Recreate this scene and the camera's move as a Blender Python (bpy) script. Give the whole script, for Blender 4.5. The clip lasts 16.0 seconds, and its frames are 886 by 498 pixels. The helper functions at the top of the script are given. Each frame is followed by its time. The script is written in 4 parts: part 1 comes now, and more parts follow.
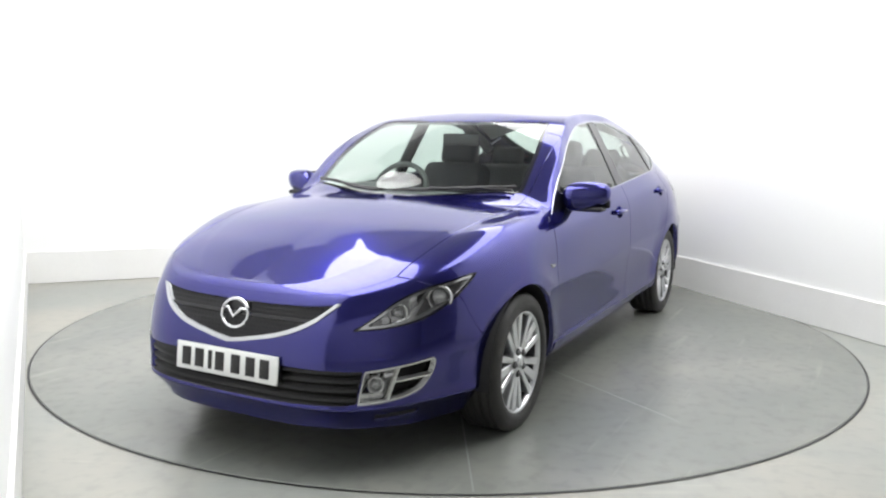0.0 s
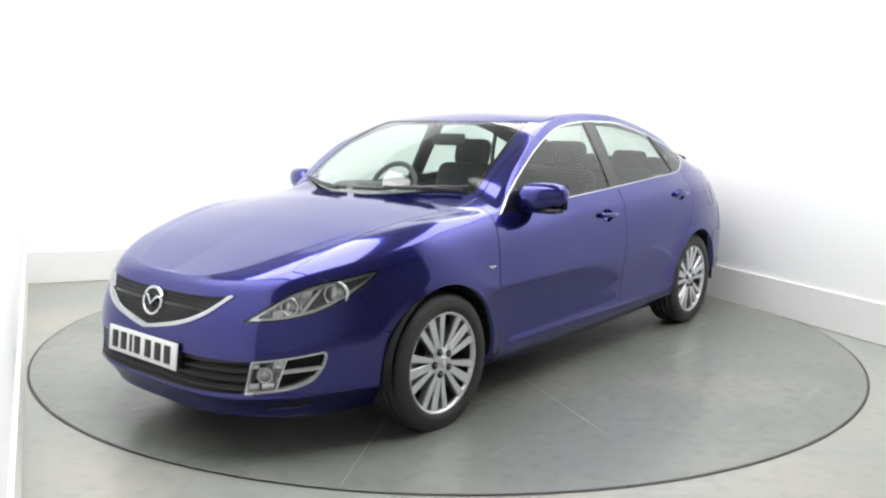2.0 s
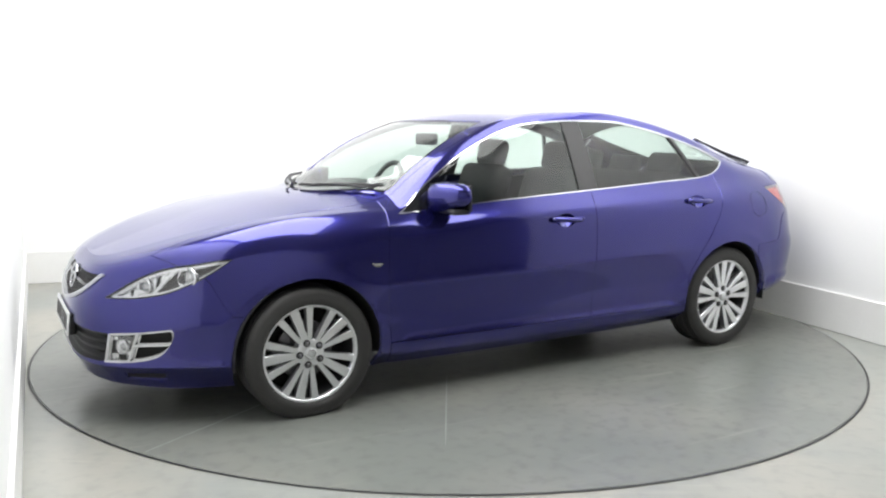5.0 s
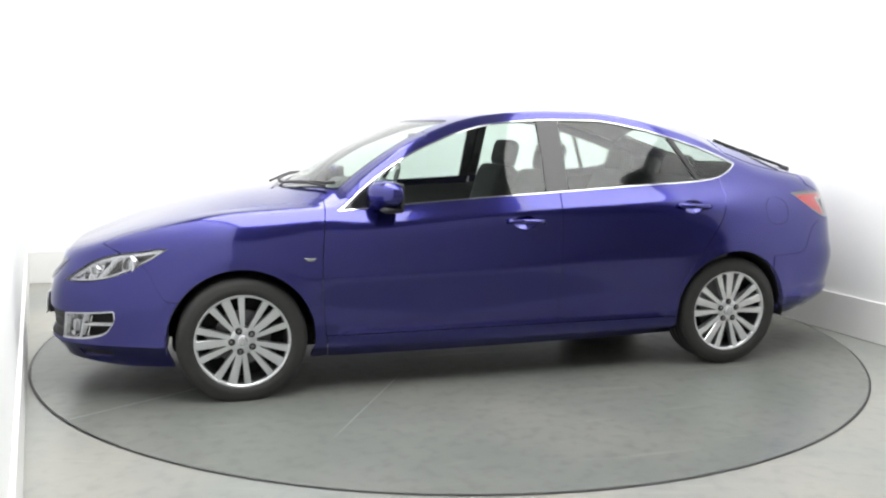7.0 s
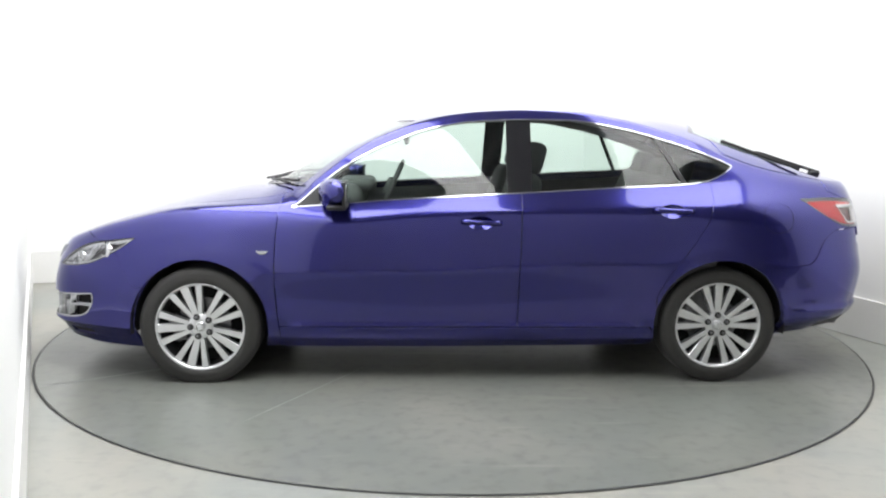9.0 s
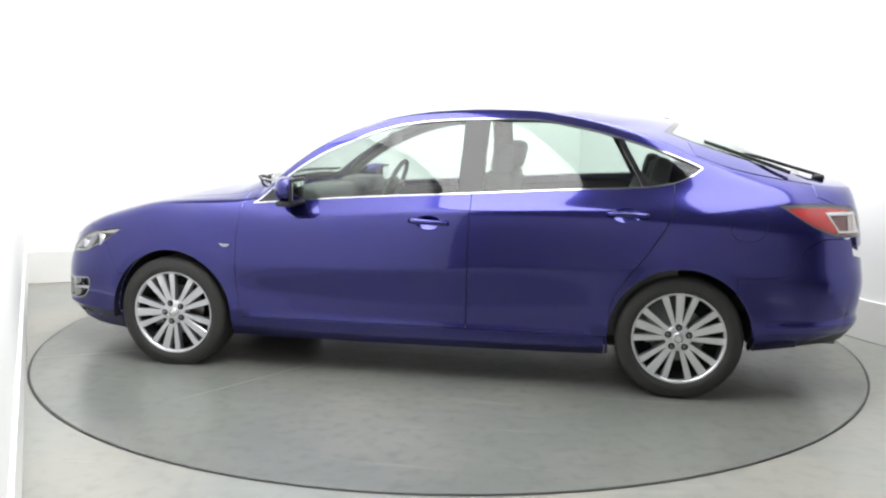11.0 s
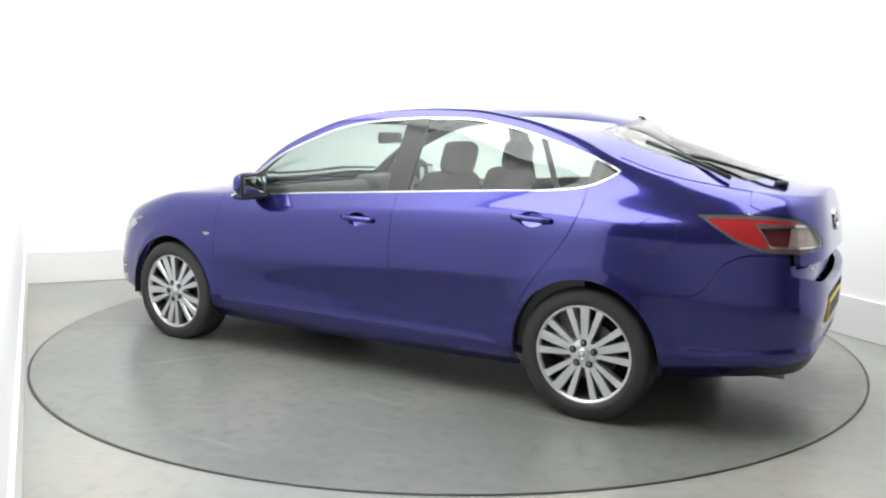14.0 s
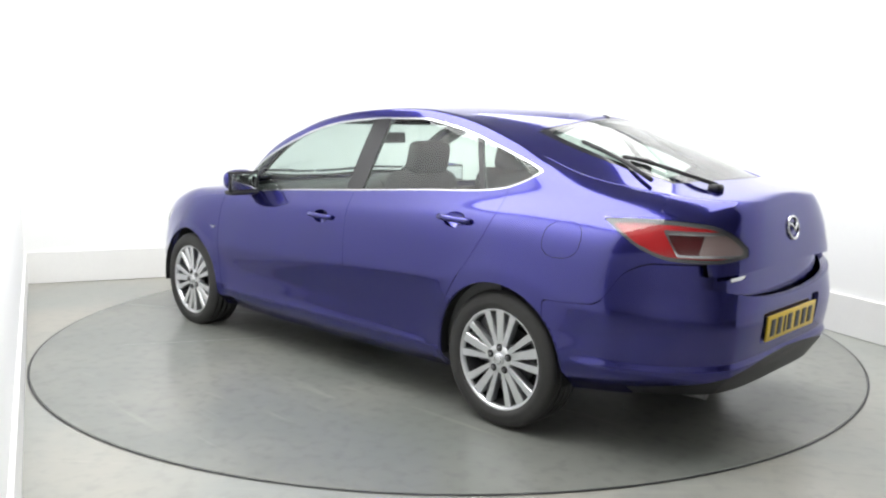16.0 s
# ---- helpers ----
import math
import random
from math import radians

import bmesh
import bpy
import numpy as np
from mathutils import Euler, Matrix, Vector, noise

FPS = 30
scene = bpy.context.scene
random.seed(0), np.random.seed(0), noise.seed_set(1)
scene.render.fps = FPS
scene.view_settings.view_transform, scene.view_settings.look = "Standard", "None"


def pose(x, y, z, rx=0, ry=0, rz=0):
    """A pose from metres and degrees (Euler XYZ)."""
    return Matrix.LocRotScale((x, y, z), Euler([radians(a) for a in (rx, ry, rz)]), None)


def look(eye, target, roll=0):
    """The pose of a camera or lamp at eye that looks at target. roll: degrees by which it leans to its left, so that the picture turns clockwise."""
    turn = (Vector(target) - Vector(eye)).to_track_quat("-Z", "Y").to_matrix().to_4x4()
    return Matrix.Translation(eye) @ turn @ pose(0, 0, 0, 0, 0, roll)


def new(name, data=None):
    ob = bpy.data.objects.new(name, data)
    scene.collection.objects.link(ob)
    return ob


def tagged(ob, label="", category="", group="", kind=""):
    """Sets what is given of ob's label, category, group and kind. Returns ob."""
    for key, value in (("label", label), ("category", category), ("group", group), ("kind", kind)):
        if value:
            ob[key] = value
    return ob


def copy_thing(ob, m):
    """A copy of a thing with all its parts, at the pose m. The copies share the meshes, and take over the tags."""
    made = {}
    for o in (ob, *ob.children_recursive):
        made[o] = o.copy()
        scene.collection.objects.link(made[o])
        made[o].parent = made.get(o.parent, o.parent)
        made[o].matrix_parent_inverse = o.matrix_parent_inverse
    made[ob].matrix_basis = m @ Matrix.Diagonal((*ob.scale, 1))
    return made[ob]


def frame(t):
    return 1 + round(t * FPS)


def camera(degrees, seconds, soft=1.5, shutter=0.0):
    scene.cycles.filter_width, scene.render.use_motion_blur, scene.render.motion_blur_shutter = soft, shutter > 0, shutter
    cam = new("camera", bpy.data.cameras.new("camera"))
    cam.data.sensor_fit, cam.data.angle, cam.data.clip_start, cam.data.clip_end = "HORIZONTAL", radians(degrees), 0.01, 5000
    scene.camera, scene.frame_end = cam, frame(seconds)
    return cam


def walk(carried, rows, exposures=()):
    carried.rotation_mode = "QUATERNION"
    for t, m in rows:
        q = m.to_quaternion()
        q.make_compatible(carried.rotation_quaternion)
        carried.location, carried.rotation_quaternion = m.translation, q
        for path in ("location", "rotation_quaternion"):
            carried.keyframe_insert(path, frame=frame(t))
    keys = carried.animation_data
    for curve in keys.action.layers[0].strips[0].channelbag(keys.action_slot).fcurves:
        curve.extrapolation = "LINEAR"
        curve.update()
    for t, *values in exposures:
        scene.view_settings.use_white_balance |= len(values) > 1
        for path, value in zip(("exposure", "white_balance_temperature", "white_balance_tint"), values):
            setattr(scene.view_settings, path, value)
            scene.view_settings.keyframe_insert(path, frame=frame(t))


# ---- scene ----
# ---------- camera and its stand ----------
cam = camera(57.13, 16.0, soft=2.2)
EYE = (0.0, -5.26, 1.335)


def aim(yaw):
    """The camera's pose on its stand, turned by yaw degrees to its left."""
    a, p = radians(yaw), -0.1474
    way = (-math.sin(a) * math.cos(p), math.cos(a) * math.cos(p), math.sin(p))
    return look(EYE, Vector(EYE) + Vector(way), 0.716)


walk(cam, [(0, aim(0.401)), (6.3, aim(0.401)), (7.0, aim(0.48)), (7.5, aim(0.53)), (8.0, aim(0.60)), (8.5, aim(0.68)),
           (9.2, aim(0.68)), (10.2, aim(0.55)), (11.3, aim(0.401)), (16.0, aim(0.401))])

# ---------- light ----------
world = bpy.data.worlds.new("world")
world.use_nodes = True
world.node_tree.nodes["Background"].inputs[0].default_value = (0.9, 0.95, 1.0, 1)
world.node_tree.nodes["Background"].inputs[1].default_value = 0.15
scene.world = world
scene.view_settings.exposure = 0.15


# unseen strip lamps under the ceiling wash the walls of the bay; the one at the wall behind the camera is added fill
def wall_washer(a, b, watts, low):
    """A strip lamp under the ceiling along a wall from a to b, turned to the wall at a height."""
    a, b = Vector((*a, 0)), Vector((*b, 0))
    d = (b - a).normalized()
    n = Vector((d.y, -d.x, 0))
    at = (a + b) / 2 + n * 1.0 + Vector((0, 0, 3.15))
    z = (at - (a + b) / 2 - Vector((0, 0, low))).normalized()
    data = bpy.data.lights.new("wall_washer", "AREA")
    data.shape, data.size, data.size_y, data.energy, data.color = "RECTANGLE", (b - a).length * 0.96, 2.0, watts, (1.0, 1.0, 0.99)
    ob = new("wall_washer", data)
    ob.matrix_world = Matrix.Translation(at) @ Matrix((d, z.cross(d), z)).transposed().to_4x4()
    return ob


wall_washer((-0.95, -3.68), (-2.72, -0.20), 150, 1.3)
wall_washer((-3.55, 1.43), (1.36, 3.33), 60, 2.4)
wall_washer((1.83, 2.17), (3.50, -1.93), 135, 1.2)
# added fill: lights the wall behind the camera, which bounces onto the car
wall_washer((5.5, -7.0), (-5.5, -7.0), 42, 1.7)

# ---------- materials ----------


def material(name, color, rough=0.5, metal=0.0, coat=0.0, grain=0.0, scale=40.0, bump=0.0, transmission=0.0, ior=1.5,
             emit=0.0, tone=None, stain=0.0, stain_scale=1.5, alpha=1.0, spec=0.5, wear=0.22):
    """A node material with variation at two scales: grain and bump (fine), stain (coarse)."""
    m = bpy.data.materials.new(name)
    m.use_nodes = True
    nt = m.node_tree
    b = nt.nodes["Principled BSDF"]
    b.inputs["Base Color"].default_value = (*color, 1)
    b.inputs["Roughness"].default_value = rough
    b.inputs["Metallic"].default_value = metal
    b.inputs["Coat Weight"].default_value = coat
    b.inputs["Coat Roughness"].default_value = 0.04
    b.inputs["Transmission Weight"].default_value = transmission
    b.inputs["IOR"].default_value = ior
    b.inputs["Alpha"].default_value = alpha
    b.inputs["Specular IOR Level"].default_value = spec
    if emit:
        b.inputs["Emission Color"].default_value = (*color, 1)
        b.inputs["Emission Strength"].default_value = emit
    if grain or bump or stain:
        coords = nt.nodes.new("ShaderNodeTexCoord")
        fine = nt.nodes.new("ShaderNodeTexNoise")
        fine.inputs["Scale"].default_value, fine.inputs["Detail"].default_value = scale, 6
        nt.links.new(coords.outputs["Object"], fine.inputs["Vector"])
        coarse = nt.nodes.new("ShaderNodeTexNoise")
        coarse.inputs["Scale"].default_value, coarse.inputs["Detail"].default_value = stain_scale, (2.0 if wear > 0.3 else 5.0)
        nt.links.new(coords.outputs["Object"], coarse.inputs["Vector"])
        mix = nt.nodes.new("ShaderNodeMix")
        mix.data_type = "RGBA"
        mix.inputs[6].default_value = (*[c * (1 - grain) for c in color], 1)
        mix.inputs[7].default_value = (*[min(1, c * (1 + grain)) for c in color], 1)
        nt.links.new(fine.outputs["Fac"], mix.inputs[0])
        last = mix.outputs[2]
        if stain:
            ramp = nt.nodes.new("ShaderNodeMapRange")
            ramp.inputs[1].default_value, ramp.inputs[2].default_value = 0.2, 0.95
            nt.links.new(coarse.outputs["Fac"], ramp.inputs[0])
            over = nt.nodes.new("ShaderNodeMix")
            over.data_type = "RGBA"
            dark = tone or tuple(c * 0.8 for c in color)
            over.inputs[7].default_value = (*dark, 1)
            scale_fac = nt.nodes.new("ShaderNodeMath")
            scale_fac.operation = "MULTIPLY"
            scale_fac.inputs[1].default_value = stain
            nt.links.new(ramp.outputs[0], scale_fac.inputs[0])
            nt.links.new(scale_fac.outputs[0], over.inputs[0])
            nt.links.new(last, over.inputs[6])
            last = over.outputs[2]
            gloss = nt.nodes.new("ShaderNodeMapRange")
            gloss.inputs[3].default_value, gloss.inputs[4].default_value = rough * (1 - wear), min(1, rough * (1 + wear))
            gloss.inputs[1].default_value, gloss.inputs[2].default_value = 0.2, 0.8
            nt.links.new(coarse.outputs["Fac"], gloss.inputs[0])
            nt.links.new(gloss.outputs[0], b.inputs["Roughness"])
        nt.links.new(last, b.inputs["Base Color"])
        if bump:
            bp = nt.nodes.new("ShaderNodeBump")
            bp.inputs["Strength"].default_value, bp.inputs["Distance"].default_value = bump, 0.002
            nt.links.new(fine.outputs["Fac"], bp.inputs["Height"])
            nt.links.new(bp.outputs["Normal"], b.inputs["Normal"])
    return m


PAINT = material("blue metallic paint", (0.030, 0.029, 0.192), 0.19, 0.88, 1.0, grain=0.10, scale=900)
PAINT.node_tree.nodes["Principled BSDF"].inputs["Specular Tint"].default_value = (0.22, 0.21, 0.55, 1)
BLACK = material("black plastic", (0.012, 0.012, 0.014), 0.45, grain=0.2, scale=300, bump=0.1)
GRILLE = material("dark grey grille plastic", (0.014, 0.014, 0.016), 0.32, grain=0.1, scale=300)
GLOSSBLACK = material("gloss black trim", (0.01, 0.01, 0.012), 0.12)
# near-black; also puts the shade of grille, intake, fin and duct openings into colour
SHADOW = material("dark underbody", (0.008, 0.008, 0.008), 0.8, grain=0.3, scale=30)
CHROME = material("chrome", (0.62, 0.63, 0.64), 0.10, 1.0)
MIRROR = material("silvered mirror", (0.75, 0.76, 0.77), 0.03, 1.0)
PILLAR = material("grey pillar trim", (0.15, 0.15, 0.15), 0.85, grain=0.1, scale=300)
DEEPRED = material("deep red lamp plastic", (0.11, 0.012, 0.014), 0.25)
ALLOY = material("silver alloy", (0.72, 0.73, 0.75), 0.28, 0.85, 0.5, grain=0.04, scale=500)
SEAM = material("dark seam filler", (0.155, 0.16, 0.155), 0.6, grain=0.3, scale=30)
# on the rim barrel this dark tone paints in the shade behind the spokes
DARKALLOY = material("dark grey for rim shade and lamp mask", (0.07, 0.07, 0.075), 0.5, 0.6, grain=0.2, scale=80)
DISC = material("brake steel", (0.22, 0.22, 0.23), 0.4, 1.0, grain=0.1, scale=200)
RUBBER = material("tyre rubber", (0.022, 0.022, 0.022), 0.6, grain=0.25, scale=60, bump=0.3, stain=0.5, tone=(0.05, 0.047, 0.043), stain_scale=9)
WALL = material("white wall paint", (0.86, 0.865, 0.86), 0.75, grain=0.01, scale=60, bump=0.08, stain=0.2, tone=(0.83, 0.83, 0.82), stain_scale=0.8)
KERB = material("off-white skirting paint", (0.82, 0.82, 0.81), 0.5, grain=0.03, scale=50, bump=0.1, stain=0.4, tone=(0.68, 0.67, 0.64), stain_scale=3)


def floor_paint(name, color, warm, rough, worn, turn):
    """Old floor paint: broad dull and warm patches, fine grime, faint scuffs drawn out along one way."""
    m = bpy.data.materials.new(name)
    m.use_nodes = True
    nt = m.node_tree
    b = nt.nodes["Principled BSDF"]
    coords = nt.nodes.new("ShaderNodeTexCoord")

    def noise(scale, detail, stretch=(1, 1, 1), spin=0.0):
        mp, n = nt.nodes.new("ShaderNodeMapping"), nt.nodes.new("ShaderNodeTexNoise")
        mp.inputs["Scale"].default_value, mp.inputs["Rotation"].default_value = stretch, (0, 0, spin)
        n.inputs["Scale"].default_value, n.inputs["Detail"].default_value = scale, detail
        nt.links.new(coords.outputs["Object"], mp.inputs["Vector"])
        nt.links.new(mp.outputs[0], n.inputs["Vector"])
        return n.outputs["Fac"]

    def spread(value, lo, hi, out_lo, out_hi):
        r = nt.nodes.new("ShaderNodeMapRange")
        r.interpolation_type = "SMOOTHSTEP"
        for k, q in enumerate((lo, hi, out_lo, out_hi)):
            r.inputs[k + 1].default_value = q
        nt.links.new(value, r.inputs[0])
        return r.outputs[0]

    def blend(fac, under, over):
        x = nt.nodes.new("ShaderNodeMix")
        x.data_type = "RGBA"
        nt.links.new(fac, x.inputs[0])
        for k, c in ((6, under), (7, over)):
            if isinstance(c, tuple):
                x.inputs[k].default_value = (*c, 1)
            else:
                nt.links.new(c, x.inputs[k])
        return x.outputs[2]
    broad, grime, scuff = noise(0.9, 4), noise(14, 7), noise(3.0, 5, (0.35, 5.0, 1), turn)
    last = blend(spread(broad, 0.35, 0.7, 0.0, worn), color, warm)
    last = blend(spread(grime, 0.45, 0.75, 0.0, 0.35), last, tuple(c * 0.72 for c in color))
    last = blend(spread(scuff, 0.60, 0.78, 0.0, 0.30), last, tuple(min(1, c * 1.3) for c in warm))
    nt.links.new(last, b.inputs["Base Color"])
    b.inputs["Roughness"].default_value = rough
    bump = nt.nodes.new("ShaderNodeBump")
    bump.inputs["Strength"].default_value, bump.inputs["Distance"].default_value = 0.12, 0.002
    nt.links.new(grime, bump.inputs["Height"])
    nt.links.new(bump.outputs["Normal"], b.inputs["Normal"])
    return m


FLOOR = floor_paint("grey floor paint", (0.265, 0.278, 0.258), (0.37, 0.35, 0.30), 0.30, 0.75, 0.4)
DISCTOP = floor_paint("grey turntable paint", (0.166, 0.177, 0.162), (0.242, 0.238, 0.213), 0.25, 0.7, 1.1)
OUTER = material("white hall paint", (0.74, 0.74, 0.74), 0.8, grain=0.05, scale=20)
CEIL = material("pale grey ceiling paint", (0.42, 0.42, 0.43), 0.8, grain=0.01, scale=50)
CLOTH = material("charcoal seat cloth", (0.035, 0.035, 0.038), 0.9, grain=0.3, scale=400, bump=0.4)
TRIM = material("dark grey interior plastic", (0.085, 0.086, 0.088), 0.6, grain=0.15, scale=300, bump=0.2)
LINER = material("pale grey headlining", (0.42, 0.42, 0.41), 0.9, grain=0.05, scale=300)
RED = material("red lamp plastic", (0.44, 0.014, 0.018), 0.22)
CLEARRED = material("pale pink lamp plastic", (0.34, 0.25, 0.24), 0.18, coat=1.0)
WHITEPLATE = material("white plate", (0.80, 0.81, 0.80), 0.35, grain=0.01, scale=90)
YELLOWPLATE = material("yellow plate", (0.78, 0.55, 0.04), 0.35, grain=0.01, scale=90)
INK = material("plate black", (0.01, 0.01, 0.01), 0.4)
LAMPGLASS = material("clear lamp reflector", (0.46, 0.47, 0.48), 0.18, 0.85, grain=0.7, scale=34, bump=0.9)


def glass(name, tint, clear):
    """A thin pane: part clear, part tinted gloss."""
    m = bpy.data.materials.new(name)
    m.use_nodes = True
    nt = m.node_tree
    nt.nodes.remove(nt.nodes["Principled BSDF"])
    out = nt.nodes["Material Output"]
    see, shine, mix, face = (nt.nodes.new(k) for k in ("ShaderNodeBsdfTransparent", "ShaderNodeBsdfGlossy", "ShaderNodeMixShader", "ShaderNodeLayerWeight"))
    steep, gain = nt.nodes.new("ShaderNodeMath"), nt.nodes.new("ShaderNodeMath")
    see.inputs[0].default_value = (*[c * clear for c in tint], 1)
    shine.inputs["Roughness"].default_value = 0.02
    shine.inputs[0].default_value = (1, 1, 1, 1)
    # gloss rises from 4.5 % face on to all at grazing
    steep.operation, steep.inputs[1].default_value = "POWER", 5.0
    gain.operation, gain.inputs[1].default_value, gain.inputs[2].default_value = "MULTIPLY_ADD", 0.955, 0.045
    nt.links.new(face.outputs["Facing"], steep.inputs[0])
    nt.links.new(steep.outputs[0], gain.inputs[0])
    nt.links.new(gain.outputs[0], mix.inputs[0])
    nt.links.new(see.outputs[0], mix.inputs[1])
    nt.links.new(shine.outputs[0], mix.inputs[2])
    nt.links.new(mix.outputs[0], out.inputs["Surface"])
    return m


GLASS = glass("window glass", (0.90, 1.0, 0.95), 0.84)
PRIVACY = glass("tinted window glass", (0.90, 1.0, 0.95), 0.80)
LENS = glass("lamp lens", (1, 1, 1), 0.93)

# ---------- building helpers ----------


def part(name, bm, mat, parent=None, label="", smooth=True):
    """Links a bmesh as one mesh object, under a thing or a part."""
    me = bpy.data.meshes.new(name)
    bm.to_mesh(me)
    bm.free()
    me.materials.append(mat)
    if smooth:
        me.shade_smooth()
    ob = new(name, me)
    if parent:
        ob.parent = parent
    return tagged(ob, label)


def box(sx, sy, sz, at=(0, 0, 0), bevel=0.0, turn=None, segments=2):
    bm = bmesh.new()
    bmesh.ops.create_cube(bm, size=1, matrix=Matrix.Diagonal((sx, sy, sz, 1)))
    if bevel:
        bmesh.ops.bevel(bm, geom=bm.edges[:], offset=bevel, segments=segments, profile=0.5, affect="EDGES")
    bmesh.ops.transform(bm, matrix=Matrix.Translation(at) @ (turn or Matrix()), verts=bm.verts)
    return bm


def lathe(profile, steps=64, closed=False):
    """Turns a profile of (radius, along) about the y axis."""
    bm = bmesh.new()
    rings = []
    for r, h in profile:
        rings.append([bm.verts.new((r * math.cos(2 * math.pi * i / steps), h, r * math.sin(2 * math.pi * i / steps))) for i in range(steps)])
    pairs = list(zip(rings, rings[1:])) + ([(rings[-1], rings[0])] if closed else [])
    for a, b in pairs:
        for i in range(steps):
            bm.faces.new((a[i], a[(i + 1) % steps], b[(i + 1) % steps], b[i]))
    bmesh.ops.recalc_face_normals(bm, faces=bm.faces[:])
    return bm


def tube(points, radius, sides=10, closed=False):
    """A round bar along points."""
    bm = bmesh.new()
    pts = [Vector(p) for p in points]
    n, rings = len(pts), []
    for i, p in enumerate(pts):
        a = pts[(i - 1) % n] if closed or i else p
        b = pts[(i + 1) % n] if closed or i < n - 1 else p
        d = (b - a).normalized()
        side = d.cross(Vector((0, 0, 1)) if abs(d.z) < 0.9 else Vector((1, 0, 0))).normalized()
        up = side.cross(d)
        rings.append([bm.verts.new(p + radius * (math.cos(2 * math.pi * k / sides) * side + math.sin(2 * math.pi * k / sides) * up)) for k in range(sides)])
    for i in range(n if closed else n - 1):
        a, b = rings[i], rings[(i + 1) % n]
        for k in range(sides):
            bm.faces.new((a[k], a[(k + 1) % sides], b[(k + 1) % sides], b[k]))
    if not closed:
        bm.faces.new(rings[0])
        bm.faces.new(rings[-1])
    bmesh.ops.recalc_face_normals(bm, faces=bm.faces[:])
    return bm


def slab(outline, thick, bevel=0.0):
    """A flat plate with an outline in x, y, between z = 0 and thick."""
    bm = bmesh.new()
    f = bm.faces.new([bm.verts.new((x, y, 0)) for x, y in outline])
    ext = bmesh.ops.extrude_face_region(bm, geom=[f])
    bmesh.ops.translate(bm, vec=(0, 0, thick), verts=[v for v in ext["geom"] if isinstance(v, bmesh.types.BMVert)])
    bmesh.ops.recalc_face_normals(bm, faces=bm.faces[:])
    if bevel:
        bmesh.ops.bevel(bm, geom=bm.edges[:], offset=bevel, segments=2, profile=0.5, affect="EDGES")
    return bm


# ---------- the studio ----------
# corners of the bay on the floor: its walls stand turned against the camera
LEFT_BACK, BACK_RIGHT = Vector((-3.55, 1.43)), Vector((1.36, 3.33))
LEFT_END, RIGHT_END = Vector((-0.95, -3.68)), Vector((3.75, -2.55))


def wall(name, a, b, z0, z1, thick, mat, label, inward):
    """A wall from a to b with its face on that line; it is thick to the far side."""
    d = (b - a).normalized()
    n = Vector((-d.y, d.x)) * inward
    out = [a, b, b - n * thick, a - n * thick]
    bm = slab([(p.x, p.y) for p in out], z1 - z0)
    bmesh.ops.translate(bm, vec=(0, 0, z0), verts=bm.verts)
    return tagged(part(name, bm, mat, smooth=False), label, "wall", kind="structure")


ROOM_H = 3.8
for nm, a, b, side in (("wall_west", LEFT_END, LEFT_BACK, -1), ("wall_north", LEFT_BACK, BACK_RIGHT, -1), ("wall_east", BACK_RIGHT, RIGHT_END, -1)):
    wall(nm, a, b, 0, ROOM_H, 0.12, WALL, "plain white painted studio wall behind the turntable", side)
    d = (b - a).normalized()
    n = Vector((-d.y, d.x)) * side
    sk = wall("baseboard_" + nm[5:], a + n * 0.02 + d * 0.02, b + n * 0.02 - d * 0.02, 0.0, 0.262, 0.018, KERB, "low off-white skirting board at the foot of the wall", side)
    sk["category"] = "skirting"

bm = slab([(-9, -10), (9, -10), (9, 9), (-9, 9)], 0.2)
bmesh.ops.translate(bm, vec=(0, 0, -0.204), verts=bm.verts)
tagged(part("floor", bm, FLOOR, smooth=False), "grey painted concrete studio floor with faint stains", "floor", kind="structure")
bm = slab([(-9, -10), (9, -10), (9, 9), (-9, 9)], 0.15)
bmesh.ops.translate(bm, vec=(0, 0, ROOM_H), verts=bm.verts)
tagged(part("ceiling", bm, CEIL, smooth=False), "plain pale grey painted ceiling", "ceiling", kind="structure")
# unseen walls, added to close the hall and to be mirrored in the car
for nm, a, b in (("wall_outer_south", (-9, -7.0), (9, -7.0)), ("wall_outer_west", (-8.5, 8.5), (-8.5, -9.5)), ("wall_outer_east", (8.5, -9.5), (8.5, 8.5)), ("wall_outer_north", (9, 8.5), (-9, 8.5))):
    wall(nm, Vector(a), Vector(b), 0, ROOM_H, 0.12, OUTER, "plain white wall, unseen, added to close the hall", 1)

# the turntable: a disc let into the floor, with a dark gap round it
RING_C, RING_R = (0.0, 0.10), 2.53
turntable = tagged(new("turntable"), "round grey painted car turntable set flush in the floor", "turntable")
bm = lathe([(0.0001, 0.002), (1.2, 0.002), (RING_R - 0.009, 0.002), (RING_R - 0.006, -0.001), (RING_R - 0.006, -0.0045)], 160)
bmesh.ops.rotate(bm, matrix=Matrix.Rotation(radians(90), 3, "X"), verts=bm.verts)
part("disc", bm, DISCTOP, turntable, smooth=False)
bm = lathe([(RING_R - 0.0062, -0.0005), (RING_R + 0.005, -0.0005)], 160)
bmesh.ops.rotate(bm, matrix=Matrix.Rotation(radians(90), 3, "X"), verts=bm.verts)
gap = part("rim_gap", bm, BLACK, turntable, "dark gap round the disc", smooth=False)
